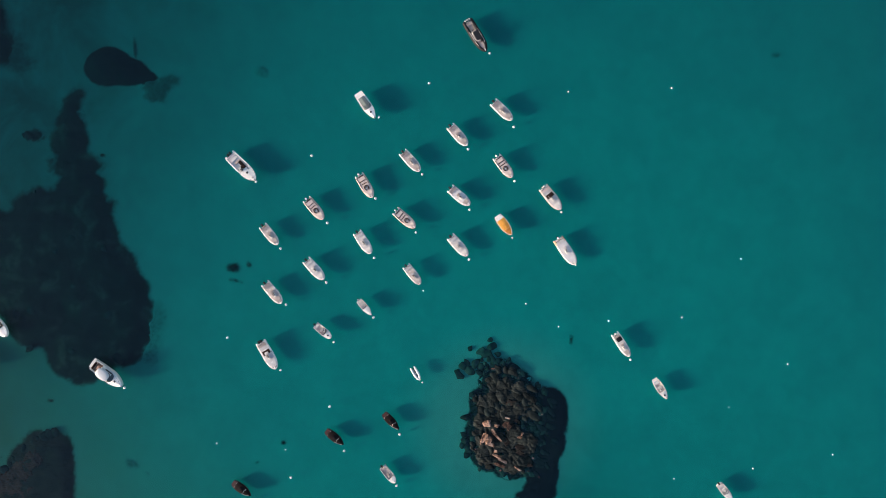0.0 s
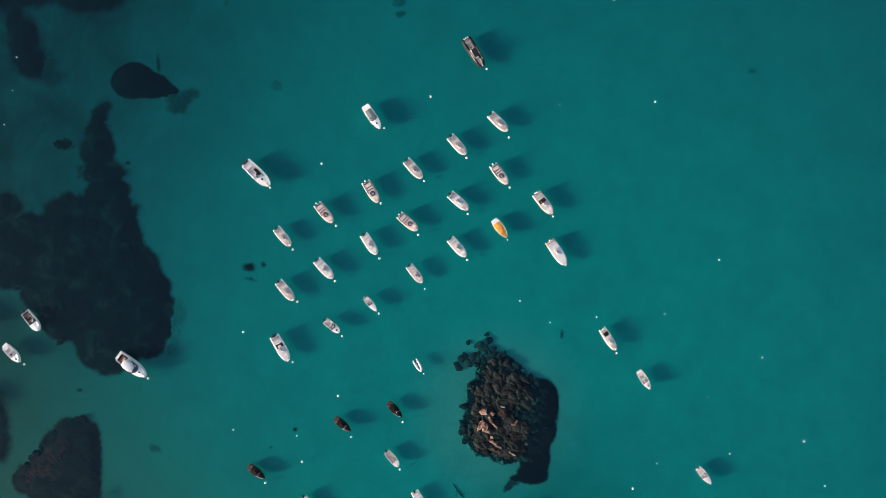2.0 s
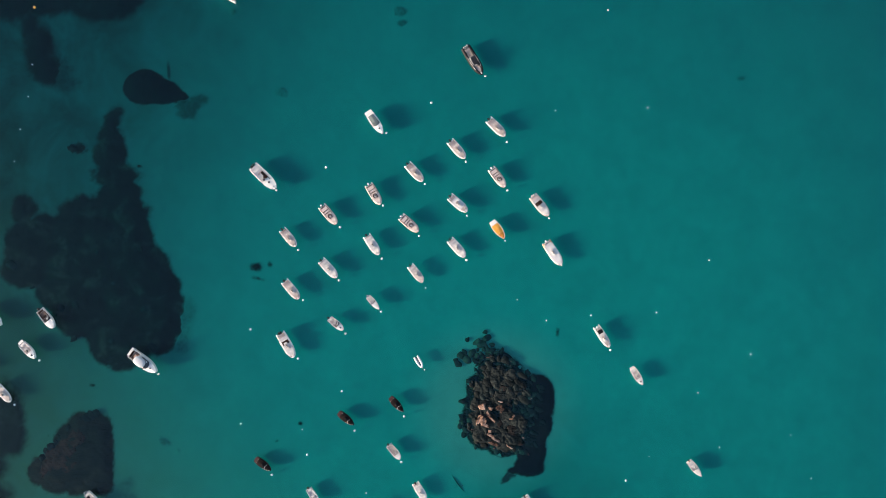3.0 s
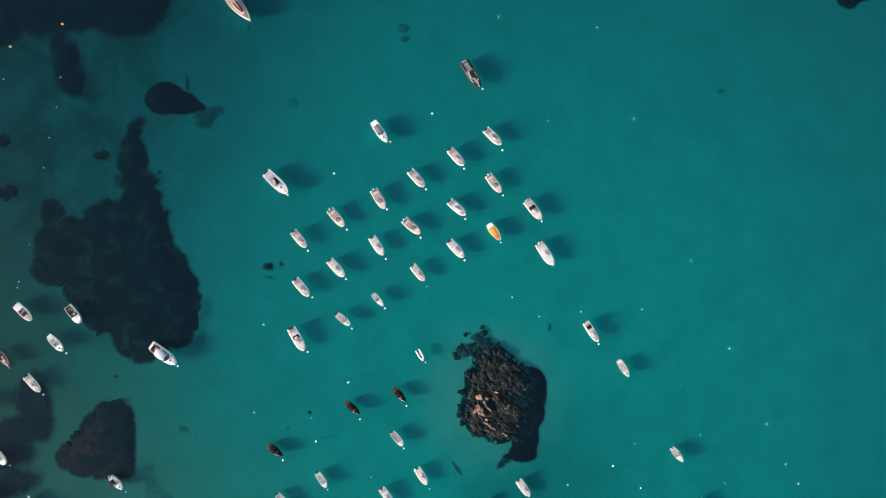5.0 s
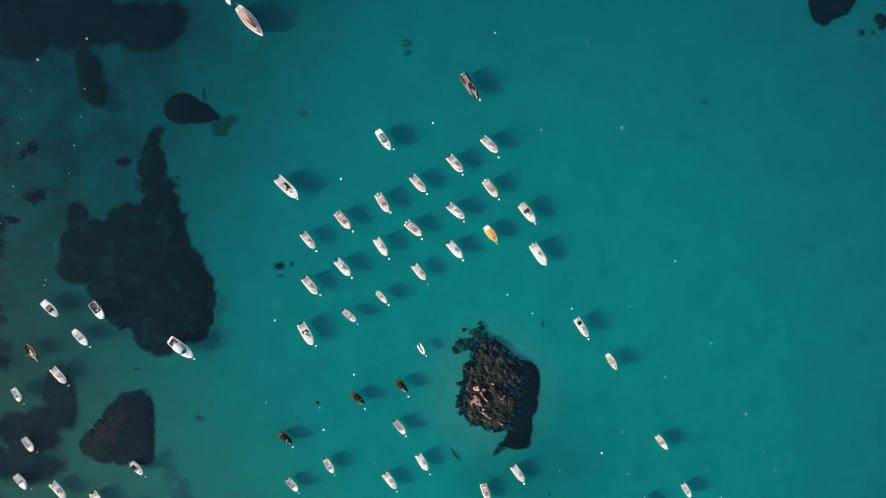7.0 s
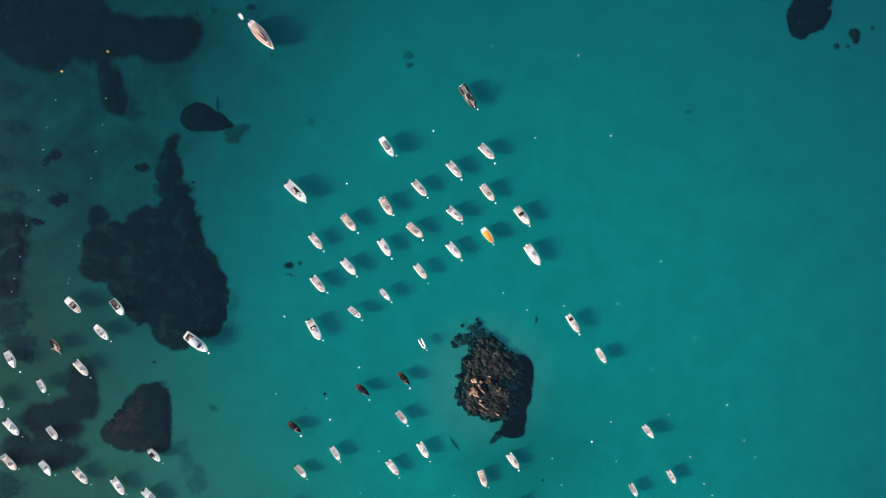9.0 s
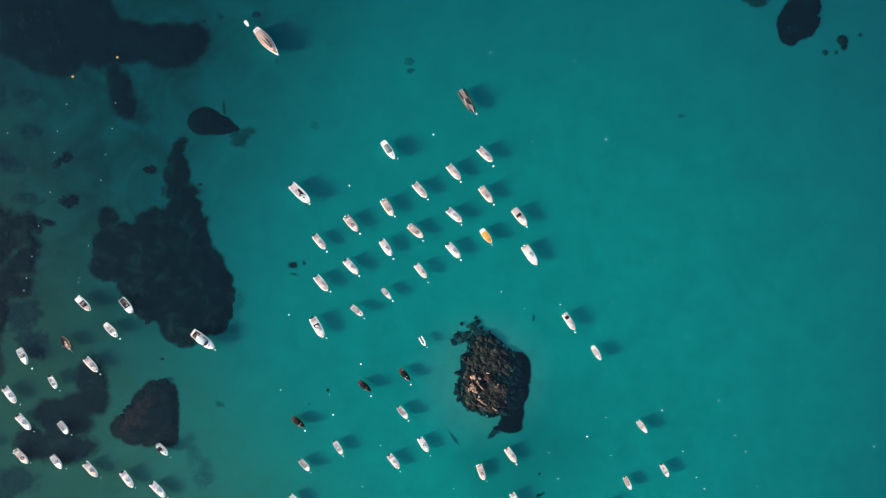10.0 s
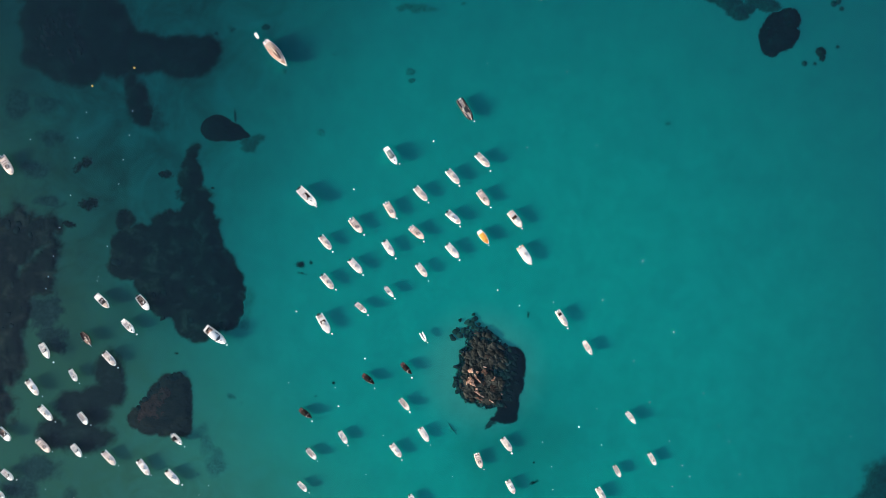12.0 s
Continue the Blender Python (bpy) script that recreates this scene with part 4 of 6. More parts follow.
def sailing_yacht(L=9.8, B=3.05):
    """A classic yacht with a bare wooden deck, white side decks and coachroof edges, and its mast standing."""
    boat = empty("classic_yacht")
    shape = dict(stern=0.58, full=0.45, power=1.7, tip=0.95)
    part("hull", hull_shell(L, B, 0.95, 0.35, 0.6, 0.12, 0.5, **shape), GELCOAT, boat)
    part("deck", deck_plate(L, B, 0.02, 0.98, 0.11, 0.7, 1.02, 18, 0.26, 0.05, **shape), TEAK, boat, "warm brown laid wooden deck")
    part("toe_rail", pipe([((s - 0.5) * L, sg * max(0.02, plan(L, B, s, **shape) - 0.07), 1.05 + 0.33 * s ** 1.7) for sg, rg in ((-1, range(0, 24)), (1, range(23, -1, -1))) for s in (k / 23 * 0.985 for k in rg)], 0.055, 6), GELCOAT, boat)
    roof = part("coachroof", deck_plate(L, B * 0.62, 0.40, 0.78, 0.08, 1.0, 1.42, 10, 0.1, 0.08, **shape), DECK_SAND, boat)
    part("roof_walkway", deck_plate(L, B * 0.62, 0.42, 0.74, 0.28, 1.40, 1.53, 10, 0.09, 0.05, **shape), MAHOGANY, roof)
    part("roof_hatch", box(L * 0.16, 0, 1.52, 0.5, 0.5, 0.10, 0.04), CREAM_GEL, roof)
    part("cockpit_coaming", deck_plate(L, B * 0.66, 0.10, 0.38, 0.06, 0.95, 1.26, 8, **shape), TEAK, boat)
    part("cockpit_well", box(-L * 0.27, 0, 1.23, 1.9, 0.62, 0.10, 0.04), DECK_TAN, boat)
    for sg in (-1, 1):
        part("cockpit_seat", box(-L * 0.27, sg * 0.55, 1.24, 1.9, 0.24, 0.10, 0.04), DECK_SAND, boat)
    part("stern_deck", deck_plate(L, B, 0.0, 0.10, 0.05, 0.7, 1.08, 5, **shape), GELCOAT, boat)
    part("stern_locker", box(-L * 0.455, 0, 1.08, 0.26, 1.0, 0.10, 0.03), DARK_PLASTIC, boat)
    part("mast", pipe([(L * 0.10, 0, 1.4), (L * 0.10, 0, 5.6), (L * 0.10, 0, 9.0)], [0.075, 0.07, 0.045], 8), CREAM_GEL, boat, "pale mast")
    boom = part("boom", pipe([(L * 0.09, 0, 2.3), (-L * 0.34, 0, 2.2)], 0.06, 8), CREAM_GEL, boat)
    part("furled_sail", pipe([(L * 0.08, 0, 2.42), (-L * 0.1, 0.02, 2.46), (-L * 0.32, 0, 2.33)], [0.10, 0.14, 0.08], 8), TAUPE_CUSHION, boom, "", True)
    part("flagstaff", pipe([(-L * 0.5 + 0.05, 0.3, 1.0), (-L * 0.5 - 0.5, 0.35, 1.9)], 0.025, 5), GELCOAT, boat)
    part("bowsprit", pipe([(L * 0.40, 0, 1.36), (L * 0.5 + 0.35, 0, 1.42)], [0.07, 0.05], 6), STEEL, boat)
    return boat


def wooden_boat(L=5.0, B=2.0):
    """A traditional double-ended wooden boat with thwarts, an oar over the side and a short bowsprit."""
    boat = empty("wooden_boat")
    shape = dict(stern=0.40, full=0.48, power=1.8, tip=0.85)
    part("hull", hull_shell(L, B, 0.55, 0.3, 0.35, 0.09, 0.16, **shape), OLD_WOOD, boat)
    part("foredeck", deck_plate(L, B, 0.52, 0.96, 0.08, 0.40, 0.66, 10, 0.2, 0.05, **shape), OLD_WOOD, boat)
    part("deck_hatch", box(L * 0.10, 0, 0.70, 0.75, 0.62, 0.10, 0.03), DECK_TAN, boat)
    for x in (-0.30, -0.16, 0.0):
        part("thwart", box(L * x, 0, 0.38, 0.22, B * 0.78, 0.05, 0.015), OLD_WOOD, boat)
    part("engine_box", box(-L * 0.08, 0, 0.2, 0.6, 0.5, 0.42, 0.05), DECK_TAN, boat)
    part("oar", pipe([(0.1, 0.1, 0.66), (0.05, -0.9, 0.66), (0.0, -1.7, 0.60)], [0.03, 0.025, 0.05], 6), CREAM_GEL, boat, "pale oar over the side")
    part("bowsprit", pipe([(L * 0.32, 0, 0.86), (L * 0.5 + 0.75, 0.0, 1.0)], [0.07, 0.05], 6), CREAM_GEL, boat)
    part("gunwale", pipe([((s - 0.5) * L, sg * (plan(L, B, s, **shape)), 0.57 + 0.3 * s * s) for sg, rg in ((-1, range(0, 20)), (1, range(19, -1, -1))) for s in (k / 19 * 0.985 for k in rg)], 0.04, 5), OLD_WOOD, boat)
    return boat


def helm_launch(L=5.4, B=1.9):
    """A white launch with a brown aft rail, a dark cockpit and a sand-coloured foredeck."""
    boat = empty("launch")
    shape = dict(stern=0.84, full=0.45, power=2.2, tip=0.72)
    part("hull", hull_shell(L, B, 0.62, 0.2, **shape), GELCOAT, boat)
    part("stern_deck", deck_plate(L, B, 0.0, 0.32, 0.16, 0.4, 0.66, 6, **shape), CREAM_GEL, boat)
    part("stern_edge", box(-L * 0.5 + 0.06, 0, 0.64, 0.14, B * 0.80, 0.08, 0.02), MAHOGANY, boat)
    part("cockpit_sole", deck_plate(L, B, 0.32, 0.66, 0.14, 0.28, 0.36, 6, **shape), DECK_BROWN, boat)
    seat(boat, "helm_seat", -L * 0.06, 0.25, 0.36, 0.4, 0.5, 0.2, TAUPE_CUSHION, -0.2)
    seat(boat, "passenger_seat", -L * 0.04, -0.35, 0.36, 0.4, 0.5, 0.2, TAUPE_CUSHION, -0.2)
    console(boat, L * 0.10, 0.0, 0.5, 1.0, 0.5, 0.34, DARK_PLASTIC)
    part("foredeck", deck_plate(L, B, 0.66, 0.95, 0.13, 0.42, 0.78, 8, 0.08, 0.05, **shape), DECK_TAN, boat, "sand-coloured foredeck")
    part("rub_rail", pipe([((s - 0.5) * L, sg * (plan(L, B, s, **shape) + 0.005), 0.60 + 0.2 * s * s) for sg, rng in ((-1, range(0, 20)), (1, range(19, -1, -1))) for s in (k / 19 * 0.985 for k in rng)], 0.03, 5), STRAKE, boat)
    return boat


def buoy(r, mat):
    """A round mooring buoy, afloat, with a collar and a pick-up eye."""
    ob = empty("mooring_buoy")
    part("float", ellipsoid(0, 0, r * 0.35, r, r, r * 0.92, 14, 10), mat, ob, "", True)
    part("collar", pipe([(0, 0, r * 1.16), (0, 0, r * 1.34)], [r * 0.30, r * 0.22], 8), STRAKE, ob)
    part("eye", pipe([(0.18 * r * math.cos(a), 0, r * 1.42 + 0.18 * r * math.sin(a)) for a in (math.tau * k / 8 for k in range(9))], r * 0.06, 5), STEEL, ob)
    return ob


# ---- the bay: sandy bottom, water, reefs and rocks ----
def spread(lo, hi, step, far):
    """Grid lines: dense from lo to hi, then ever wider out to far."""
    v, inner, d = [], [lo + step * k for k in range(int((hi - lo) / step) + 1)], step * 2
    left, right = [], []
    a, b = inner[0], inner[-1]
    while b < far:
        a, b, d = a - d, b + d, d * 1.8
        left.append(a)
        right.append(b)
    return left[::-1] + inner + right


def sheet(name, xs, ys, height, mat, smooth=True):
    me = bpy.data.meshes.new(name)
    w = len(xs)
    verts = [(x, y, height(x, y)) for y in ys for x in xs]
    faces = [(j * w + i, j * w + i + 1, (j + 1) * w + i + 1, (j + 1) * w + i) for j in range(len(ys) - 1) for i in range(w - 1)]
    me.from_pydata(verts, [], faces)
    me.materials.append(mat)
    me.polygons.foreach_set("use_smooth", [smooth] * len(me.polygons))
    return new(name, me)


def smooth_step(v):
    k = min(1.0, max(0.0, v))
    return k * k * (3 - 2 * k)


def bottom_height(x, y):
    """The sandy bottom: about level under the moorings, a little higher in the south."""
    deep = -DEPTH + 0.22 * smooth_step((-y - 18) / 42)
    if abs(x) > 190 or abs(y) > 130:
        return deep
    return deep + 0.10 * noise.noise(Vector((x * 0.03, y * 0.03, 3.0))) + 0.04 * noise.noise(Vector((x * 0.2, y * 0.2, 7.0)))


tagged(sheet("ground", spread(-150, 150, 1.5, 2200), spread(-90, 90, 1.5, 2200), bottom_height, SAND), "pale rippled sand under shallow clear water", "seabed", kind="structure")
tagged(sheet("water", spread(-150, 150, 30.0, 2200), spread(-90, 90, 30.0, 2200), lambda x, y: 0.0, WATER), "calm clear turquoise sea water over sand", "sea", kind="structure")


def near(x, y, blobs):
    """Metres inside (+) or outside (-) the outline of a reef that is made of overlapping ovals: centre, radii and turn."""
    best = -99.0
    for bx, by, rx, ry, turn in blobs:
        c, s = math.cos(radians(turn)), math.sin(radians(turn))
        u, v = (x - bx) * c + (y - by) * s, -(x - bx) * s + (y - by) * c
        best = max(best, (1 - math.hypot(u / rx, v / ry)) * min(rx, ry))
    return best


def blocks(x, y, lay, size, shift):
    """The height, from about -1 to 1, of a jumble of tilted blocks with clefts between them; lay: the way in which they run."""
    ca, sa = math.cos(radians(lay)), math.sin(radians(lay))
    u, v = (x * ca + y * sa) / (1.5 * size), (y * ca - x * sa) / size
    p = Vector((u + 0.25 * noise.noise(Vector((u, v, shift))), v + 0.25 * noise.noise(Vector((v, u, shift + 4))), shift))
    dist, at = noise.voronoi(p)
    c = at[0] * 7.7
    tilt = Vector((noise.noise(c), noise.noise(c + Vector((9, 0, 0))), 0)) * 2.5
    cleft = min(1.0, (dist[1] - dist[0]) / 0.22)
    return 1.2 * noise.noise(c + Vector((0, 9, 0))) + tilt.dot(p - at[0]) - 0.45 * (1 - cleft) ** 2


def largest_island(faces):
    """Of all the faces, those that hang together in the largest patch."""
    touching, left, best = {}, set(range(len(faces))), []
    for n, q in enumerate(faces):
        for k in q:
            touching.setdefault(k, []).append(n)
    while left:
        patch, todo = [], [left.pop()]
        while todo:
            n = todo.pop()
            patch.append(n)
            for k in faces[n]:
                for m in touching[k]:
                    if m in left:
                        left.discard(m)
                        todo.append(m)
        best = max(best, patch, key=len)
    return [faces[n] for n in sorted(best)]


def reef(name, blobs, tall, mat, label, category="reef", step=0.45, ragged=1.0, lumps=0.5, slope=2.5, holes=0.0, kind="", shift=0.0, fringe=0.5, soft=1.2, ceil=-0.10, lay=None, parent=None, rubble=()):
    """Rock or seagrass that rises from the bottom inside an uneven outline. soft: half the width, in metres, over which it thins out into bare sand; ceil: its greatest height; lay: the way in which its ledges run; rubble: sizes and heights of the blocks that it is broken into."""
    edge = 2 + 2.2 * ragged + soft
    x0, x1 = min(b[0] - max(b[2], b[3]) for b in blobs) - edge, max(b[0] + max(b[2], b[3]) for b in blobs) + edge
    y0, y1 = min(b[1] - max(b[2], b[3]) for b in blobs) - edge, max(b[1] + max(b[2], b[3]) for b in blobs) + edge
    w, h = int((x1 - x0) / step) + 2, int((y1 - y0) / step) + 2
    cover, verts = [], []
    for j in range(h):
        for i in range(w):
            x, y = x0 + i * step, y0 + j * step
            d = near(x, y, blobs)
            if d > -3.0 * ragged - 1.6 * fringe - soft:
                p = Vector((x, y, shift))
                d += ragged * (1.5 * noise.noise(p * 0.16) + 0.8 * noise.noise(p * 0.5) + 0.4 * noise.noise(p * 1.3))
                d += fringe * (noise.noise(p * 1.9) + 0.6 * noise.noise(p * 4.1))
                if holes:
                    d -= holes * max(0.0, noise.noise(p * 0.35 + Vector((0, 0, 9))) + 0.05) * 6
            c = min(1.0, max(0.0, (d + soft) / (2 * soft)))
            cover.append(c * c * (3 - 2 * c))
            k = min(1.0, max(0.0, d / slope))
            z = bottom_height(x, y) - 0.03 + 0.06 * min(1.0, 2 * c) + tall * k * k * (3 - 2 * k)
            if d > 0:
                p = Vector((x, y, 5.0 + shift))
                if lay is not None:
                    ca, sa = math.cos(radians(lay)), math.sin(radians(lay))
                    p = Vector(((x * ca + y * sa) * 0.55, (y * ca - x * sa) * 1.6, 5.0 + shift))
                z += min(1.0, d / slope) * lumps * (0.9 * noise.noise(p * 0.22) + 0.6 * abs(noise.noise(p * 0.55)) + 0.35 * noise.noise(p * 1.2))
                for size, rise in rubble:
                    z += min(1.0, d / 0.8) * rise * blocks(x, y, lay or 0.0, size, shift)
            verts.append((x, y, min(z, ceil)))
    faces = []
    for j in range(h - 1):
        for i in range(w - 1):
            q = (j * w + i, j * w + i + 1, (j + 1) * w + i + 1, (j + 1) * w + i)
            if any(cover[k] > 0 for k in q):
                faces.append(q)
    if name == "rock":
        faces = largest_island(faces)
    used = sorted({k for q in faces for k in q})
    at = {k: n for n, k in enumerate(used)}
    me = bpy.data.meshes.new(name)
    me.from_pydata([verts[k] for k in used], [], [tuple(at[k] for k in q) for q in faces])
    me.attributes.new("cover", "FLOAT", "POINT").data.foreach_set("value", [cover[k] for k in used])
    me.materials.append(mat)
    me.polygons.foreach_set("use_smooth", [True] * len(me.polygons))
    ob = new(name, me)
    ob.parent = parent
    return tagged(ob, label, category, kind=kind)


STONES = {}


def boulder(parent, x, y, z, size, mat, rng, flat=0.6, long=1.4, turn=None, name="boulder"):
    """One boulder; alike ones share a mesh."""
    k = (mat.name, rng.randrange(7))
    if k not in STONES:
        STONES[k] = slab_mesh(k[1] + 3) if mat in (GRANITE, BROWN_GRANITE, BROWN_ROCK) else stone_mesh(k[1] + 11, level=3, smooth=True)
        STONES[k].materials.append(mat)
    ob = new(name, STONES[k])
    ob.matrix_basis = pose(x, y, z, rng.uniform(-14, 14), rng.uniform(-14, 14), rng.uniform(0, 360) if turn is None else turn) @ Matrix.Diagonal((size * long, size, size * flat, 1))
    ob.parent = parent
    return ob


def strew(parent, blobs, count, sizes, mat, seed, ground, rim=0.0, top=-0.14, along=None):
    """Boulders scattered over a reef, half sunk into it; top: the height that none exceeds; along: the way in which slabs run."""
    rng = random.Random(seed)
    x0, x1 = min(b[0] - b[2] for b in blobs), max(b[0] + b[2] for b in blobs)
    y0, y1 = min(b[1] - b[3] for b in blobs), max(b[1] + b[3] for b in blobs)
    made = tries = 0
    while made < count and tries < 20000:
        tries += 1
        x, y = rng.uniform(x0, x1), rng.uniform(y0, y1)
        d = near(x, y, blobs)
        if d < -0.3 or (rim and d > rim):
            continue
        s = rng.uniform(*sizes) * (0.6 if d < 1 else 1.0)
        flat = rng.uniform(0.45, 0.75)
        z = min(ground(x, y, d), top - 0.5 * s * flat)
        boulder(parent, x, y, z, s, mat, rng, flat, rng.uniform(1.0, 1.7) if along is None else rng.uniform(1.2, 2.3), None if along is None else along + rng.gauss(0, 18))
        made += 1


# reefs
WEST = [(-76.0, 28.9, 2.2, 3.2, -20), (-74.4, 31.7, 1.2, 1.5, -45), (-76.2, 26.0, 3.0, 3.6, 0), (-76.2, 21.6, 3.9, 4.0, 0), (-75.1, 17.1, 5.6, 3.4, 0), (-71.2, 18.7, 1.1, 0.7, 0), (-74.1, 13.2, 4.9, 4.2, 0), (-96.2, 8.9, 2.9, 3.8, 0), (-74.9, 8.5, 7.9, 4.3, 0), (-82.6, 9.0, 5.3, 3.6, 0), (-92.8, 0.7, 8.0, 7.4, 0), (-80.8, -0.9, 14.5, 10.6, 0), (-73.1, 0.8, 7.2, 10.3, 0), (-70.1, -8.5, 9.2, 11.1, 0), (-67.9, -14.5, 8.4, 10.6, 0), (-73.8, -19.7, 8.2, 7.2, 0), (-73.4, -24.8, 3.8, 2.9, 0), (-82.4, -14.6, 7.2, 6.0, 0), (-85.0, -9.5, 8.5, 5.5, 0), (-95.3, -4.4, 6.5, 4.6, 0), (-64.5, -12.8, 5.0, 7.7, 0)]
west = reef("reef", WEST, 0.45, WEED, "large dark reef of rock and seagrass under water", ragged=0.60, lumps=0.25, step=0.36, fringe=0.22, soft=1.5, slope=4.5, holes=0.12)
strew(west, WEST[9:], 16, (1.0, 2.6), REEF_ROCK, 5, lambda x, y, d: bottom_height(x, y) + 0.25)
reef("reef", [(-68.3, 37.3, 5.1, 4.0, 0), (-65.4, 36.4, 5.1, 3.1, -8), (-63.7, 36.1, 4.2, 2.3, -12), (-62.0, 35.6, 3.2, 1.5, -14)], 0.4, DEEP_WEED, "dark oval reef covered with seagrass", ragged=0.20, lumps=0.2, fringe=0.18, step=0.36, soft=0.55)
reef("algae_patch", [(-63.0, 40.8, 0.35, 1.9, 4)], 0.2, MID_WEED, "narrow dark ridge beside the oval reef", ragged=0.10, lumps=0.1, slope=0.8, step=0.25, fringe=0.1, soft=0.55)
reef("algae_patch", [(-57.7, 33.0, 2.9, 2.4, 0), (-54.9, 34.5, 1.5, 1.2, 0)], 0.08, DIM_WEED, "sparse brown algae on sand", ragged=1.0, lumps=0.05, holes=0.3, shift=3.0, soft=2.4, fringe=0.7)
NORTHWEST = [(-103.1, 66.7, 9.0, 15.5, 28), (-90.2, 59.9, 8.5, 6.5, 0), (-79.1, 59.0, 10.6, 6.2, 0), (-74.1, 61.2, 6.2, 3.4, 0), (-71.3, 61.1, 3.8, 4.1, 0), (-117.5, 63.5, 10.3, 10.3, 0), (-121.0, 70.3, 8.2, 8.5, 0), (-111.5, 57.6, 9.4, 7.7, 0), (-123.0, 59.2, 5.1, 3.8, 0), (-115.0, 78.8, 15.4, 8.5, 0), (-107.2, 78.9, 7.9, 8.5, 0), (-94.8, 50.1, 2.2, 4.1, 0), (-92.7, 45.8, 3.2, 5.5, 0), (-90.6, 41.2, 3.4, 3.4, 0)]
northwest = reef("reef", NORTHWEST, 0.4, DEEP_WEED, "broad dark seagrass reef with rocks under water", ragged=0.7, lumps=0.2, step=0.45, fringe=0.3, shift=8.0, soft=2.6, slope=4.0)
reef("algae_patch", [(-87.2, 38.5, 3.4, 1.9, 0), (-88.9, 40.7, 3.8, 3.1, 0)], 0.06, MID_WEED, "thin algae at the tip of a reef", ragged=0.8, lumps=0.04, shift=93.0, soft=2.4, fringe=0.5)
strew(northwest, [(-116.5, 64.7, 8.0, 8.0, 0), (-112.0, 59.0, 4.0, 4.0, 0)], 60, (0.7, 2.0), PURPLE_ROCK, 15, lambda x, y, d: bottom_height(x, y) + 0.22, along=-55)
farwest = reef("reef", [(-130.4, 3.0, 7.9, 9.9, 0), (-121.9, 5.6, 6.5, 6.8, 0), (-119.3, -2.0, 4.8, 6.2, 0), (-123.8, -8.9, 6.8, 6.2, 0), (-131.7, -15.0, 8.2, 12.0, 0), (-131.9, -30.3, 5.8, 15.4, 0), (-137.2, -6.4, 10.3, 20.5, 0), (-136.6, -47.7, 7.0, 8.9, 0)], 0.35, WEED, "dark rock and seagrass reef under water", ragged=1.3, lumps=0.3, step=0.45, holes=0.35, shift=13.0, fringe=0.6, soft=4.2)
strew(farwest, [(-129.2, 2.2, 8.4, 7.6, 0), (-130.8, -16.7, 6.9, 8.6, 0)], 12, (1.2, 2.6), REEF_ROCK, 25, lambda x, y, d: bottom_height(x, y) + 0.2)
reef("seagrass_meadow", [(-120.9, -18.3, 6.2, 5.8, 0), (-117.4, -26.8, 5.1, 4.4, 0)], 0.08, MID_WEED, "broken brown seagrass along a reef", "seagrass", kind="stuff", ragged=1.6, lumps=0.08, holes=0.4, shift=94.0, fringe=0.8, soft=2.8)
reef("seagrass_meadow", [(-100.8, -37.0, 4.6, 7.2, 8), (-99.1, -43.0, 3.8, 4.1, 0), (-103.5, -44.2, 5.8, 4.1, 0), (-107.6, -49.9, 7.2, 4.8, 0), (-109.6, -56.2, 10.3, 4.8, 0), (-117.3, -55.6, 5.1, 4.8, 0), (-102.7, -56.9, 4.1, 3.1, 0), (-112.2, -46.0, 4.8, 3.4, 0)], 0.15, MEADOW_WEED, "dark seagrass meadow among moored boats", "seagrass", kind="stuff", ragged=0.9, lumps=0.12, slope=1.5, holes=0.05, shift=21.0, fringe=0.3, step=0.45, soft=3.2)
reef("seagrass_meadow", [(-121.4, -66.3, 6.0, 4.6, 0), (-127.3, -72.7, 6.0, 4.8, 0), (-111.9, -74.7, 2.7, 1.5, 0)], 0.10, DIM_WEED, "thin patchy seagrass between moored boats", "seagrass", kind="stuff", ragged=1.2, lumps=0.08, slope=1.5, holes=0.2, shift=22.0, fringe=0.4, step=0.5, soft=4.0)
fins = random.Random(12)
SOUTHWEST = [(-91.9, -50.6, 3.1, 3.4, 0), (-88.1, -51.4, 4.8, 4.4, 0), (-83.9, -49.7, 5.5, 6.5, 0), (-80.5, -48.3, 5.3, 7.9, 0), (-78.4, -44.5, 3.2, 6.8, 0), (-77.9, -51.3, 2.6, 5.1, 0), (-84.8, -43.7, 4.1, 4.3, 0), (-82.6, -41.1, 3.8, 3.9, 0), (-79.1, -41.9, 3.6, 4.6, 0)]
southwest = reef("rock", SOUTHWEST, 0.62, ROCK_BED, "brown heart-shaped rock just below the surface", "rock", ragged=0.30, lumps=0.3, slope=3.5, shift=4.0, soft=1.2, fringe=0.3, step=0.3, lay=-50, rubble=((1.6, 0.10),))
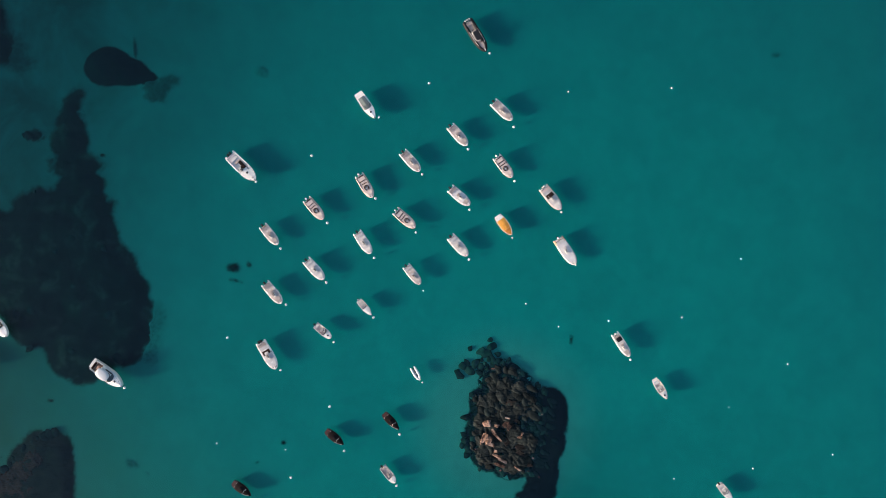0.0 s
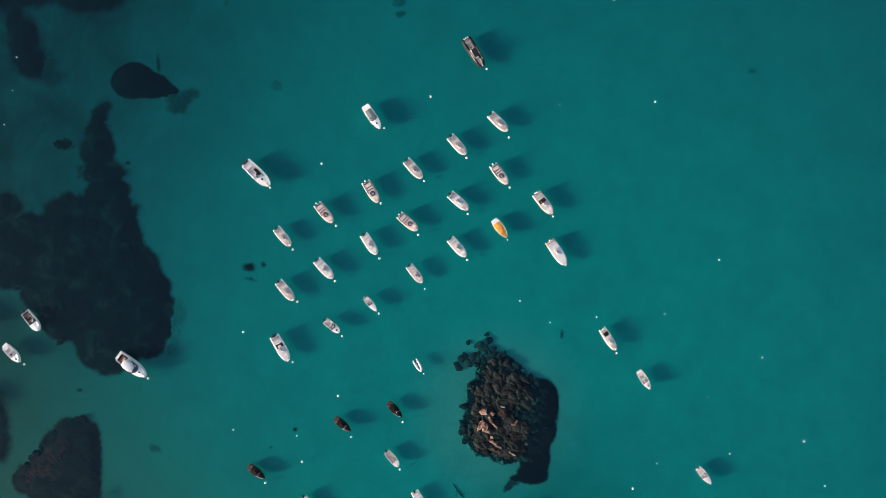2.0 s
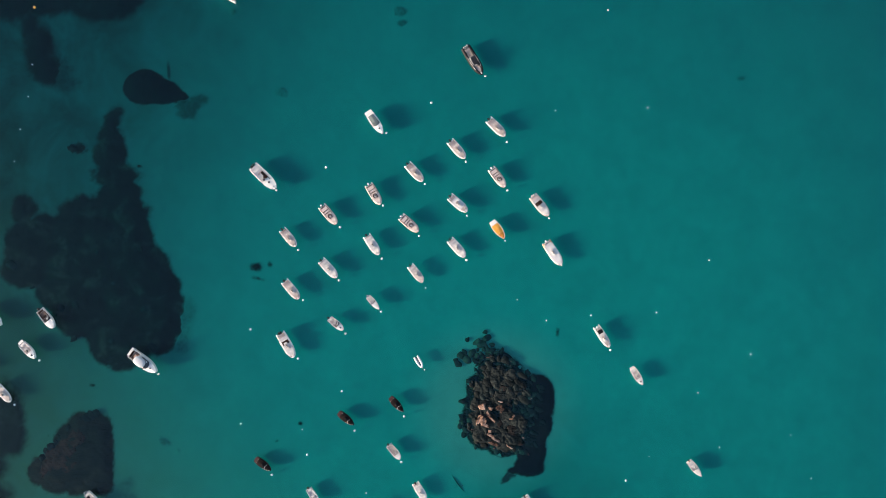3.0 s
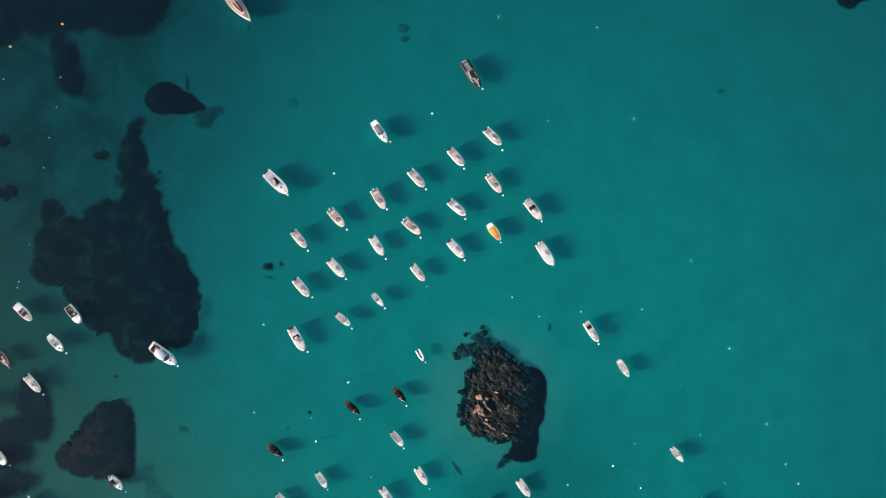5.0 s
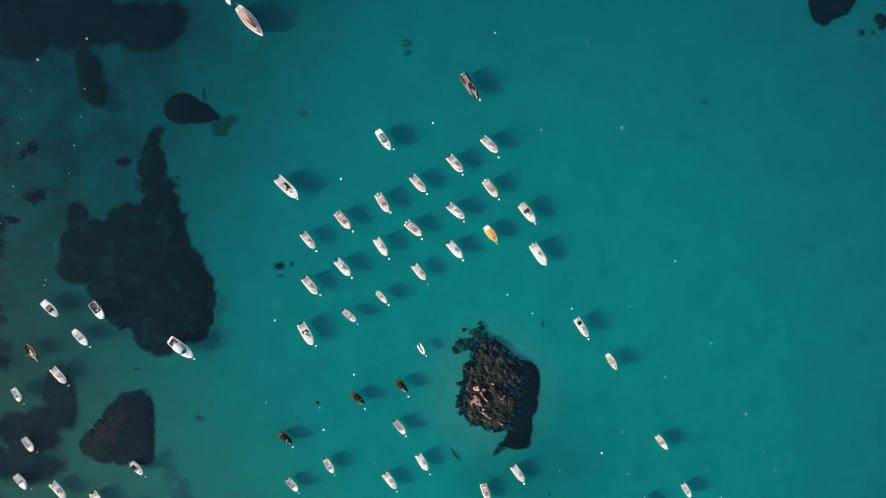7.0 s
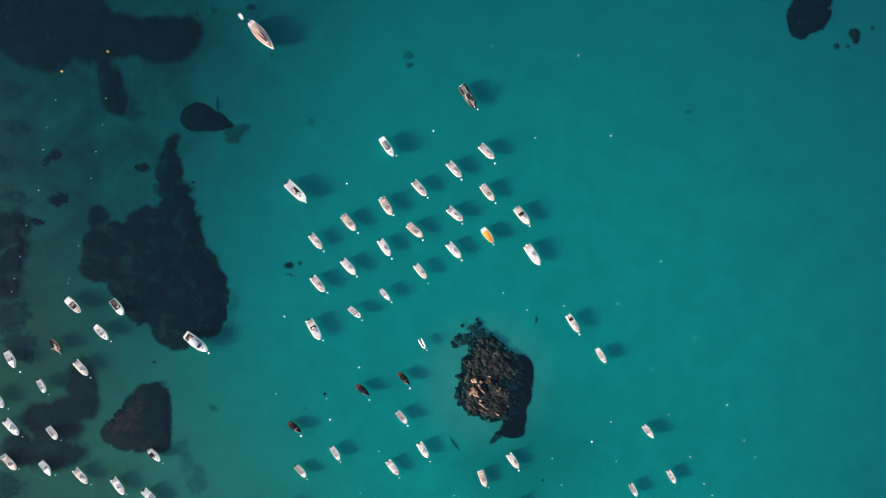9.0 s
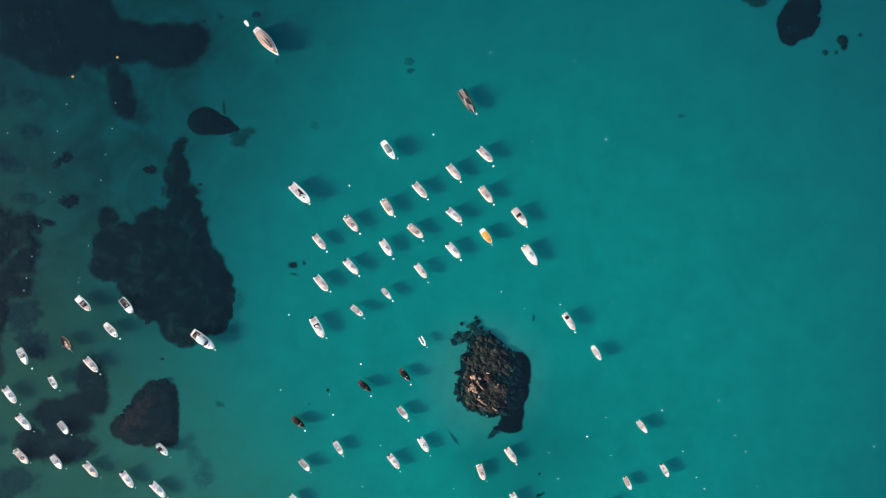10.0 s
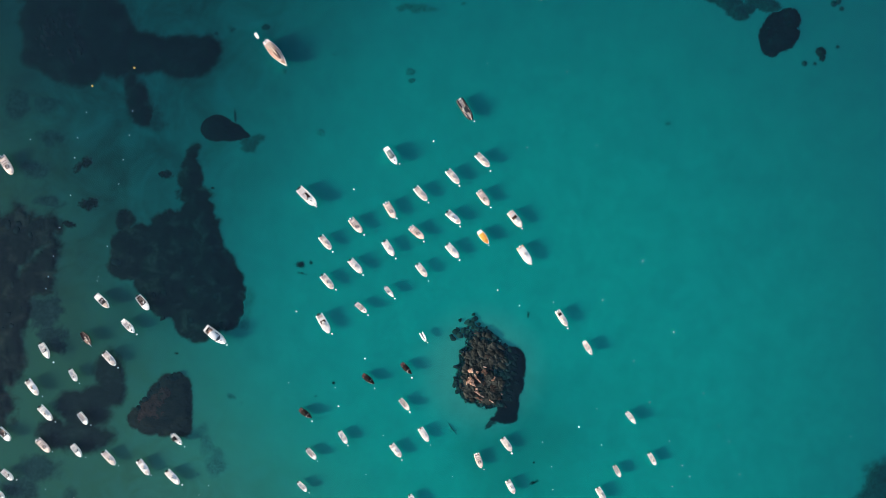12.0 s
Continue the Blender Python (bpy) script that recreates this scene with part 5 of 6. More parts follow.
# worn teeth along its upper edge
for k in range(13):
    f = k / 12
    boulder(southwest, -91.6 + 12.2 * f, -47.6 + 15.5 * f - 5.3 * f * f, -0.66, fins.choice((1.2, 1.6, 2.1)), REEF_ROCK, fins, 0.5, fins.uniform(1.1, 1.7), -52 + fins.gauss(0, 14))
reef("ridge", [(-90.2, -49.9, 2.2, 2.8, -10), (-88.2, -47.5, 3.0, 3.2, -35), (-86.2, -45.2, 2.8, 3.2, -40), (-84.0, -43.0, 2.3, 2.6, -40), (-85.5, -48.5, 2.4, 2.6, 0)], 0.74, RIDGE, "brown weathered ridge just below the surface", "", ragged=0.6, lumps=0.4, slope=1.0, shift=71.0, soft=0.5, step=0.2, fringe=0.6, ceil=-0.03, lay=-50, parent=southwest, rubble=((1.3, 0.16), (0.6, 0.07)))
NORTHEAST = [(102.4, 67.9, 5.6, 6.5, 0), (104.4, 70.8, 3.9, 4.1, 0), (99.5, 63.9, 3.4, 3.8, 0), (98.6, 66.2, 3.1, 4.8, 0), (104.1, 65.3, 2.9, 2.7, 0)]
northeast = reef("rock", NORTHEAST, 0.55, DEEP_WEED, "dark rock with weed in deeper water", "rock", ragged=0.35, lumps=0.35, shift=41.0, soft=0.7, step=0.3, fringe=0.45, rubble=((1.8, 0.12),))
strew(northeast, [(100.7, 67.3, 2.7, 3.1, 0), (103.5, 69.7, 2.4, 3.1, 0)], 10, (1.0, 2.2), REEF_ROCK, 45, lambda x, y, d: bottom_height(x, y) + 0.4)
reef("reef", [(86.3, 76.3, 5.1, 2.7, -25), (88.8, 73.4, 4.1, 2.4, -15), (97.4, 76.2, 5.5, 2.4, -15), (82.0, 79.2, 6.8, 2.7, -20), (92.8, 74.8, 1.7, 1.9, 0)], 0.25, MID_WEED, "low dim seagrass reef", ragged=0.4, lumps=0.15, shift=43.0, soft=1.2, fringe=0.3)
reef("rock", [(114.4, 61.7, 1.7, 1.5, 0), (114.8, 60.1, 1.2, 1.5, 0)], 0.5, ROCK_BED, "small brown rock under water", "rock", ragged=0.25, lumps=0.3, slope=1.5, step=0.25, shift=44.0, soft=0.8, fringe=0.3)
reef("rock", [(109.5, 58.1, 0.8, 0.7, 0)], 0.3, MID_WEED, "small weed-covered rock under water", "rock", ragged=0.2, lumps=0.2, slope=0.9, step=0.25, fringe=0.1, shift=1423.0, soft=0.9)
reef("rock", [(112.6, 58.1, 0.6, 0.5, 0)], 0.3, MID_WEED, "small weed-covered rock under water", "rock", ragged=0.2, lumps=0.2, slope=0.9, step=0.25, fringe=0.1, shift=1441.0, soft=0.9)
reef("rock", [(118.2, 76.3, 0.9, 0.9, 0)], 0.3, MID_WEED, "small weed-covered rock under water", "rock", ragged=0.2, lumps=0.2, slope=0.9, step=0.25, fringe=0.1, shift=1474.0, soft=0.9)
reef("rock", [(120.6, 74.8, 0.8, 0.7, 0)], 0.3, MID_WEED, "small weed-covered rock under water", "rock", ragged=0.2, lumps=0.2, slope=0.9, step=0.25, fringe=0.1, shift=1488.0, soft=0.9)
reef("rock", [(119.5, 77.0, 0.9, 0.9, 0)], 0.3, MID_WEED, "small weed-covered rock under water", "rock", ragged=0.2, lumps=0.2, slope=0.9, step=0.25, fringe=0.1, shift=1482.0, soft=0.9)
reef("rock", [(119.5, 63.3, 0.6, 0.5, 0)], 0.3, MID_WEED, "small weed-covered rock under water", "rock", ragged=0.2, lumps=0.2, slope=0.9, step=0.25, fringe=0.1, shift=1481.0, soft=0.9)
reef("seagrass_meadow", [(134.4, -69.0, 6.9, 6.5, 0), (139.3, -73.3, 13.7, 11.0, 0)], 0.12, DIM_WEED, "dim seagrass meadow on the sand", "seagrass", kind="stuff", ragged=2.0, lumps=0.1, holes=0.2, shift=47.0, fringe=1.0, soft=7.0, step=0.6)
reef("algae_patch", [(-59.4, -17.1, 1.7, 4.5, -12), (-60.4, -22.2, 2.4, 2.4, 0)], 0.06, THIN_WEED, "thin brown algae on sand beside a reef", ragged=1.2, lumps=0.04, holes=0.25, shift=83.0, soft=3.2, fringe=0.5)
reef("algae_patch", [(-71.8, -56.7, 2.1, 4.5, 20), (-67.8, -64.3, 2.4, 3.4, 0)], 0.06, THIN_WEED, "thin brown algae on sand beside a reef", ragged=1.2, lumps=0.04, holes=0.25, shift=84.0, soft=3.2, fringe=0.5)
reef("algae_tuft", [(-42.7, -3.8, 1.4, 0.9, 0)], 0.22, ROCK_BED, "small dark tuft of algae on the sand", "algae", step=0.28, ragged=0.25, lumps=0.1, slope=0.9, holes=0.1, shift=50.0, fringe=0.3, soft=1.2)
reef("algae_tuft", [(-39.8, -3.4, 0.6, 0.7, 0)], 0.22, ROCK_BED, "small dark tuft of algae on the sand", "algae", step=0.28, ragged=0.25, lumps=0.1, slope=0.9, holes=0.1, shift=51.0, fringe=0.2, soft=1.0)
reef("algae_tuft", [(-42.3, -6.5, 1.2, 0.4, -15)], 0.22, ROCK_BED, "small dark tuft of algae on the sand", "algae", step=0.28, ragged=0.25, lumps=0.1, slope=0.9, holes=0.1, shift=52.0, fringe=0.2, soft=0.9)
reef("algae_tuft", [(-63.8, 67.3, 1.2, 1.0, 0)], 0.08, MID_WEED, "faint patch of thin algae on the sand", "algae", step=0.28, ragged=0.7, lumps=0.1, slope=0.9, holes=0.25, shift=53.0, fringe=0.3, soft=0.96)
reef("algae_tuft", [(-54.1, 68.2, 1.7, 0.9, 0)], 0.08, MID_WEED, "faint patch of thin algae on the sand", "algae", step=0.28, ragged=0.25, lumps=0.1, slope=0.9, holes=0.25, shift=54.0, fringe=0.15, soft=0.8)
reef("algae_tuft", [(-33.5, 59.9, 1.0, 0.4, 0)], 0.08, THIN_WEED, "faint patch of thin algae on the sand", "algae", step=0.28, ragged=0.25, lumps=0.1, slope=0.9, holes=0.25, shift=55.0, fringe=0.15, soft=0.6)
reef("algae_tuft", [(-48.1, 54.6, 0.7, 0.9, 0)], 0.08, THIN_WEED, "faint patch of thin algae on the sand", "algae", step=0.28, ragged=0.25, lumps=0.1, slope=0.9, holes=0.25, shift=56.0, fringe=0.15, soft=0.64)
reef("algae_tuft", [(-52.4, 56.3, 0.9, 0.5, 0)], 0.08, THIN_WEED, "faint patch of thin algae on the sand", "algae", step=0.28, ragged=0.25, lumps=0.1, slope=0.9, holes=0.25, shift=57.0, fringe=0.15, soft=0.6)
reef("algae_tuft", [(-9.6, 54.9, 1.4, 1.0, 0)], 0.08, THIN_WEED, "faint patch of thin algae on the sand", "algae", step=0.28, ragged=0.7, lumps=0.1, slope=0.9, holes=0.25, shift=58.0, fringe=0.3, soft=0.96)
reef("algae_tuft", [(-9.2, 52.1, 0.9, 0.5, 0)], 0.08, THIN_WEED, "faint patch of thin algae on the sand", "algae", step=0.28, ragged=0.25, lumps=0.1, slope=0.9, holes=0.25, shift=59.0, fringe=0.15, soft=0.6)
reef("algae_tuft", [(-37.3, 36.5, 1.5, 0.9, -20)], 0.08, THIN_WEED, "faint patch of thin algae on the sand", "algae", step=0.28, ragged=0.25, lumps=0.1, slope=0.9, holes=0.25, shift=60.0, fringe=0.15, soft=0.8)
reef("algae_tuft", [(-32.5, -39.6, 0.5, 0.4, 0)], 0.22, WEED, "small dark tuft of algae on the sand", "algae", step=0.28, ragged=0.25, lumps=0.1, slope=0.9, holes=0.1, shift=61.0, fringe=0.15, soft=0.6)
reef("algae_tuft", [(-32.8, -45.4, 0.9, 0.5, 0)], 0.08, THIN_WEED, "faint patch of thin algae on the sand", "algae", step=0.28, ragged=0.25, lumps=0.1, slope=0.9, holes=0.25, shift=62.0, fringe=0.15, soft=0.6)
reef("algae_tuft", [(26.2, -18.7, 0.4, 0.7, 0)], 0.22, WEED, "small dark tuft of algae on the sand", "algae", step=0.28, ragged=0.25, lumps=0.1, slope=0.9, holes=0.1, shift=63.0, fringe=0.15, soft=0.6)
reef("algae_tuft", [(28.2, -63.2, 0.5, 0.5, 0)], 0.22, WEED, "small dark tuft of algae on the sand", "algae", step=0.28, ragged=0.25, lumps=0.1, slope=0.9, holes=0.1, shift=64.0, fringe=0.15, soft=0.6)
reef("algae_tuft", [(28.2, -69.4, 1.0, 0.4, 30)], 0.22, WEED, "small dark tuft of algae on the sand", "algae", step=0.28, ragged=0.25, lumps=0.1, slope=0.9, holes=0.1, shift=65.0, fringe=0.15, soft=0.6)
reef("algae_tuft", [(-60.9, -45.5, 1.2, 1.0, 0)], 0.08, THIN_WEED, "faint patch of thin algae on the sand", "algae", step=0.28, ragged=0.7, lumps=0.1, slope=0.9, holes=0.25, shift=66.0, fringe=0.3, soft=0.96)
reef("algae_tuft", [(-77.7, 51.8, 0.7, 0.5, 0)], 0.08, MID_WEED, "faint patch of thin algae on the sand", "algae", step=0.28, ragged=0.25, lumps=0.1, slope=0.9, holes=0.25, shift=67.0, fringe=0.15, soft=0.6)
reef("algae_tuft", [(-68.8, 66.0, 0.7, 0.5, 0)], 0.08, MID_WEED, "faint patch of thin algae on the sand", "algae", step=0.28, ragged=0.25, lumps=0.1, slope=0.9, holes=0.25, shift=68.0, fringe=0.15, soft=0.6)
reef("algae_tuft", [(-109.2, 25.9, 2.1, 1.9, 0)], 0.22, WEED, "small dark tuft of algae on the sand", "algae", step=0.3, ragged=1.1, lumps=0.1, slope=0.9, holes=0.5, shift=69.0, fringe=0.8, soft=1.4)
reef("algae_tuft", [(-108.7, 13.5, 3.4, 2.1, 0)], 0.22, WEED, "small dark tuft of algae on the sand", "algae", step=0.3, ragged=1.1, lumps=0.1, slope=0.9, holes=0.5, shift=70.0, fringe=0.8, soft=1.4)
reef("algae_tuft", [(-113.6, 7.8, 2.4, 0.9, 0)], 0.22, WEED, "small dark tuft of algae on the sand", "algae", step=0.28, ragged=0.6, lumps=0.1, slope=0.9, holes=0.4, shift=71.0, fringe=0.6, soft=1.0)
reef("algae_tuft", [(-84.5, 23.3, 2.1, 0.9, 0)], 0.22, WEED, "small dark tuft of algae on the sand", "algae", step=0.28, ragged=0.6, lumps=0.1, slope=0.9, holes=0.4, shift=72.0, fringe=0.6, soft=1.0)
reef("algae_tuft", [(-69.6, 19.3, 1.0, 0.7, 0)], 0.22, WEED, "small dark tuft of algae on the sand", "algae", step=0.28, ragged=0.25, lumps=0.1, slope=0.9, holes=0.1, shift=73.0, fringe=0.15, soft=0.6)
reef("algae_tuft", [(-118.7, 33.9, 4.1, 2.4, 0)], 0.08, MID_WEED, "faint patch of thin algae on the sand", "algae", step=0.45, ragged=0.7, lumps=0.1, slope=0.9, holes=0.25, shift=74.0, fringe=0.3, soft=2.24)
reef("algae_tuft", [(-129.0, 44.1, 4.1, 4.5, 0)], 0.08, MID_WEED, "faint patch of thin algae on the sand", "algae", step=0.45, ragged=0.7, lumps=0.1, slope=0.9, holes=0.25, shift=75.0, fringe=0.3, soft=3.0)
reef("algae_tuft", [(-120.5, 44.1, 4.1, 2.4, 0)], 0.08, MID_WEED, "faint patch of thin algae on the sand", "algae", step=0.45, ragged=0.7, lumps=0.1, slope=0.9, holes=0.25, shift=76.0, fringe=0.3, soft=2.24)
reef("algae_tuft", [(-73.5, -67.5, 0.5, 0.4, 0)], 0.08, THIN_WEED, "faint patch of thin algae on the sand", "algae", step=0.28, ragged=0.25, lumps=0.1, slope=0.9, holes=0.25, shift=77.0, fringe=0.15, soft=0.6)
reef("algae_tuft", [(-67.6, -71.6, 0.5, 0.3, 0)], 0.08, THIN_WEED, "faint patch of thin algae on the sand", "algae", step=0.28, ragged=0.25, lumps=0.1, slope=0.9, holes=0.25, shift=78.0, fringe=0.15, soft=0.6)
reef("algae_tuft", [(-63.7, -43.8, 1.4, 1.0, 0)], 0.08, THIN_WEED, "faint patch of thin algae on the sand", "algae", step=0.28, ragged=0.7, lumps=0.1, slope=0.9, holes=0.25, shift=79.0, fringe=0.3, soft=0.96)
reef("algae_tuft", [(-8.7, 74.1, 5.2, 1.5, 0)], 0.08, THIN_WEED, "faint patch of thin algae on the sand", "algae", step=0.45, ragged=0.7, lumps=0.1, slope=0.9, holes=0.25, shift=80.0, fringe=0.3, soft=1.44)
reef("algae_tuft", [(-80.1, -31.0, 0.7, 0.4, 0)], 0.22, WEED, "small dark tuft of algae on the sand", "algae", step=0.28, ragged=0.25, lumps=0.1, slope=0.9, holes=0.1, shift=81.0, fringe=0.15, soft=0.6)
reef("algae_tuft", [(-90.3, -42.6, 0.5, 0.4, 0)], 0.22, WEED, "small dark tuft of algae on the sand", "algae", step=0.28, ragged=0.25, lumps=0.1, slope=0.9, holes=0.1, shift=82.0, fringe=0.15, soft=0.6)
reef("algae_tuft", [(-119.2, 14.3, 4.5, 2.1, 0)], 0.08, MID_WEED, "faint patch of thin algae on the sand", "algae", step=0.45, ragged=0.7, lumps=0.1, slope=0.9, holes=0.25, shift=83.0, fringe=0.3, soft=1.92)
reef("algae_tuft", [(5.9, 75.6, 0.9, 0.5, 0)], 0.08, THIN_WEED, "faint patch of thin algae on the sand", "algae", step=0.28, ragged=0.25, lumps=0.1, slope=0.9, holes=0.25, shift=84.0, fringe=0.15, soft=0.6)
reef("algae_tuft", [(4.1, 71.3, 0.7, 0.5, 0)], 0.08, THIN_WEED, "faint patch of thin algae on the sand", "algae", step=0.28, ragged=0.25, lumps=0.1, slope=0.9, holes=0.25, shift=85.0, fringe=0.15, soft=0.6)
reef("algae_tuft", [(68.4, 39.6, 1.4, 0.7, 0)], 0.08, THIN_WEED, "faint patch of thin algae on the sand", "algae", step=0.28, ragged=0.25, lumps=0.1, slope=0.9, holes=0.25, shift=86.0, fringe=0.15, soft=0.64)
reef("algae_tuft", [(-22.9, 71.6, 1.7, 0.7, 0)], 0.08, THIN_WEED, "faint patch of thin algae on the sand", "algae", step=0.28, ragged=0.25, lumps=0.1, slope=0.9, holes=0.25, shift=87.0, fringe=0.15, soft=0.64)
reef("algae_tuft", [(-37.9, -43.6, 0.5, 0.3, 0)], 0.08, THIN_WEED, "faint patch of thin algae on the sand", "algae", step=0.28, ragged=0.25, lumps=0.1, slope=0.9, holes=0.25, shift=88.0, fringe=0.15, soft=0.6)
reef("algae_tuft", [(-24.3, -30.6, 1.0, 0.4, 0)], 0.08, THIN_WEED, "faint patch of thin algae on the sand", "algae", step=0.28, ragged=0.25, lumps=0.1, slope=0.9, holes=0.25, shift=89.0, fringe=0.15, soft=0.6)
reef("algae_tuft", [(-119.7, -20.1, 3.8, 4.1, 0)], 0.08, MID_WEED, "faint patch of thin algae on the sand", "algae", step=0.45, ragged=0.7, lumps=0.1, slope=0.9, holes=0.25, shift=90.0, fringe=0.3, soft=3.0)
reef("algae_tuft", [(-123.8, 24.4, 4.5, 2.7, 0)], 0.08, MID_WEED, "faint patch of thin algae on the sand", "algae", step=0.45, ragged=0.7, lumps=0.1, slope=0.9, holes=0.25, shift=91.0, fringe=0.3, soft=2.56)

# a sunken branch on the sand
limb = pipe([(2.2, -51.4, -0.55), (3.0, -52.6, -0.50), (3.9, -53.9, -0.52), (4.9, -55.0, -0.55)], [0.05, 0.10, 0.09, 0.04], 7)
pipe([(3.6, -53.5, -0.50), (4.3, -53.8, -0.40), (4.9, -53.4, -0.36)], [0.07, 0.05, 0.03], 6, limb)
pipe([(3.0, -52.6, -0.50), (3.1, -53.6, -0.46), (2.9, -54.2, -0.5)], [0.05, 0.04, 0.02], 6, limb)
tagged(part("sunken_branch", limb, OLD_WOOD, None), "dark sunken forked branch lying on the sand", "branch")

# the rocky islet
ISLET = [(11.4, -24.1, 2.8, 1.8, 0), (9.9, -27.0, 2.8, 2.8, 0), (13.4, -28.7, 5.6, 4.4, 0), (8.5, -31.6, 3.2, 3.7, 0), (7.0, -35.9, 2.5, 2.1, 0), (11.1, -36.8, 6.9, 6.5, 0), (5.9, -39.7, 2.0, 2.3, 0), (9.3, -41.4, 3.9, 3.9, 0), (14.0, -43.2, 4.8, 3.7, 0), (17.0, -39.0, 3.6, 5.6, 0), (16.2, -31.9, 5.2, 4.8, 0), (16.2, -29.2, 3.2, 3.0, -40)]
islet = reef("rocky_islet", ISLET, 0.86, WET_BED, "dark rocky islet, its sunlit pink granite top above water", "islet", ragged=0.35, lumps=0.22, slope=2.2, step=0.17, shift=60.0, fringe=0.22, soft=0.7, ceil=0.60, lay=-36, rubble=((2.9, 0.26), (1.2, 0.18)))
reef("seagrass_meadow", [(21.0, -33.9, 4.9, 5.8, 0), (19.6, -39.1, 5.2, 6.0, 0), (20.3, -44.9, 3.4, 6.0, 0), (19.7, -49.3, 3.4, 2.6, 0), (16.6, -50.3, 2.2, 0.9, 0)], 0.25, DEEP_WEED, "dark seagrass on the bottom along the islet", "seagrass", kind="stuff", ragged=0.30, lumps=0.12, slope=1.2, step=0.35, shift=61.0, fringe=0.2, soft=0.7)
strew(islet, [(11.1, -34.5, 6.0, 6.9, 0), (12.2, -41.4, 6.0, 4.0, 0), (13.1, -28.0, 4.5, 4.6, 0), (15.6, -32.8, 4.6, 5.2, 0)], 26, (1.6, 3.4), GREY_ROCK, 75, lambda x, y, d: -0.35, top=0.20, along=-38)
strew(islet, ISLET, 110, (0.8, 2.4), RIM_ROCK, 77, lambda x, y, d: -0.42 + 0.16 * min(2.0, d), rim=1.8, top=-0.02)
strew(islet, [(20.6, -37.5, 2.4, 6.0, 0), (20.0, -33.0, 2.8, 3.4, 0), (19.5, -43.0, 2.2, 3.4, 0)], 40, (1.0, 2.3), REEF_ROCK, 78, lambda x, y, d: -0.42, top=-0.03, along=-40)
strew(islet, [(10.4, -31.4, 4.6, 4.4, 0), (13.1, -27.6, 3.8, 3.6, 0), (15.6, -31.8, 4.0, 4.2, 0), (13.5, -43.0, 4.0, 2.6, 0)], 46, (1.1, 2.6), GREY_ROCK, 76, lambda x, y, d: -0.2, top=0.22, along=-48)
strew(islet, [(11.5, -37.6, 4.1, 4.5, 0), (13.9, -41.4, 4.5, 3.1, 0), (13.5, -30.2, 2.7, 3.4, 0)], 14, (0.6, 1.5), BROWN_ROCK, 79, lambda x, y, d: 0.0, top=0.34, along=-38)
# dry granite on its top: a few split slabs, the rest dark
dry = random.Random(8)
for x, y, size, long, turn in ((8.7, -35.5, 1.35, 1.3, 10), (10.4, -35.7, 0.7, 2.4, -15), (10.1, -36.8, 0.75, 2.2, -62), (11.2, -38.3, 0.45, 4.8, -46), (10.1, -39.8, 0.7, 1.3, -30), (13.1, -34.3, 0.4, 2.8, -10),
                               (15.5, -38.2, 0.5, 2.0, 10), (16.1, -37.5, 0.45, 1.8, 60), (11.0, -42.0, 0.65, 3.0, -25), (12.0, -42.9, 0.6, 3.6, -22), (10.7, -41.0, 0.6, 1.2, 0), (15.0, -44.5, 0.32, 5.2, -32)):
    boulder(islet, x, y, 0.42, size, GRANITE, dry, 0.5, long, turn)
for k in range(5):
    boulder(islet, 8.1 + 0.36 * k, -38.2 - 0.20 * k, 0.40 + 0.04 * (k % 2), 0.62, GRANITE, dry, 0.7, 4.4 - 0.4 * k, 66)
for k in range(3):
    boulder(islet, 12.7 + 0.4 * k, -35.4 - 0.3 * k, 0.40, 0.75, BROWN_GRANITE, dry, 0.5, 1.9, 48)
for k in range(3):
    boulder(islet, 10.9 + 0.6 * k, -43.6 - 0.25 * k, 0.34, 0.6, BROWN_GRANITE, dry, 0.5, 2.2, -30)
# outlying rocks beside the islet
for x, y, size in ((3.4, -25.8, 1.7), (4.2, -23.9, 1.8), (5.4, -24.8, 2.0), (6.7, -23.4, 1.8), (7.7, -24.2, 1.8), (4.8, -23.2, 1.4), (3.0, -25.1, 1.2), (8.7, -21.3, 2.0), (7.7, -20.9, 1.7), (9.4, -21.7, 1.4), (10.1, -19.9, 1.8), (5.6, -20.3, 1.1), (11.2, -21.5, 1.2), (9.6, -18.6, 1.1), (7.9, -22.7, 0.9)):
    tagged(boulder(None, x, y, bottom_height(x, y) + 0.08 * size, size, RIM_ROCK, dry, 0.42, 1.3, name="rock"), "rounded brown rock under water beside the islet", "rock", "rocks beside the islet")
reef("algae_patch", [(14.4, -52.2, 1.0, 0.4, 40), (15.7, -51.1, 0.7, 0.4, 0)], 0.10, MID_WEED, "dark algae trailing from the islet", ragged=0.5, lumps=0.05, slope=1.0, shift=33.0, soft=0.9, fringe=0.3)


# ---- the moored boats ----
MODELS = {}


def moor(kind, x, y, heading, length, label=""):
    """A boat of that kind with its middle at x, y; the first is built, the others are copies."""
    make, made_length, category, text = KINDS[kind]
    k = length / made_length
    z = -0.06 if kind == "dinghy" else 0.08
    m = pose(x, y, z, 0, 0, heading) @ Matrix.Scale(k, 4)
    if kind not in MODELS:
        MODELS[kind] = (make(), k)
        ob = MODELS[kind][0]
        ob.matrix_basis = m
    else:
        ob = copy_thing(MODELS[kind][0], pose(x, y, z, 0, 0, heading) @ Matrix.Scale(k / MODELS[kind][1], 4))
    return tagged(ob, label or text, category, "boats moored in the bay")


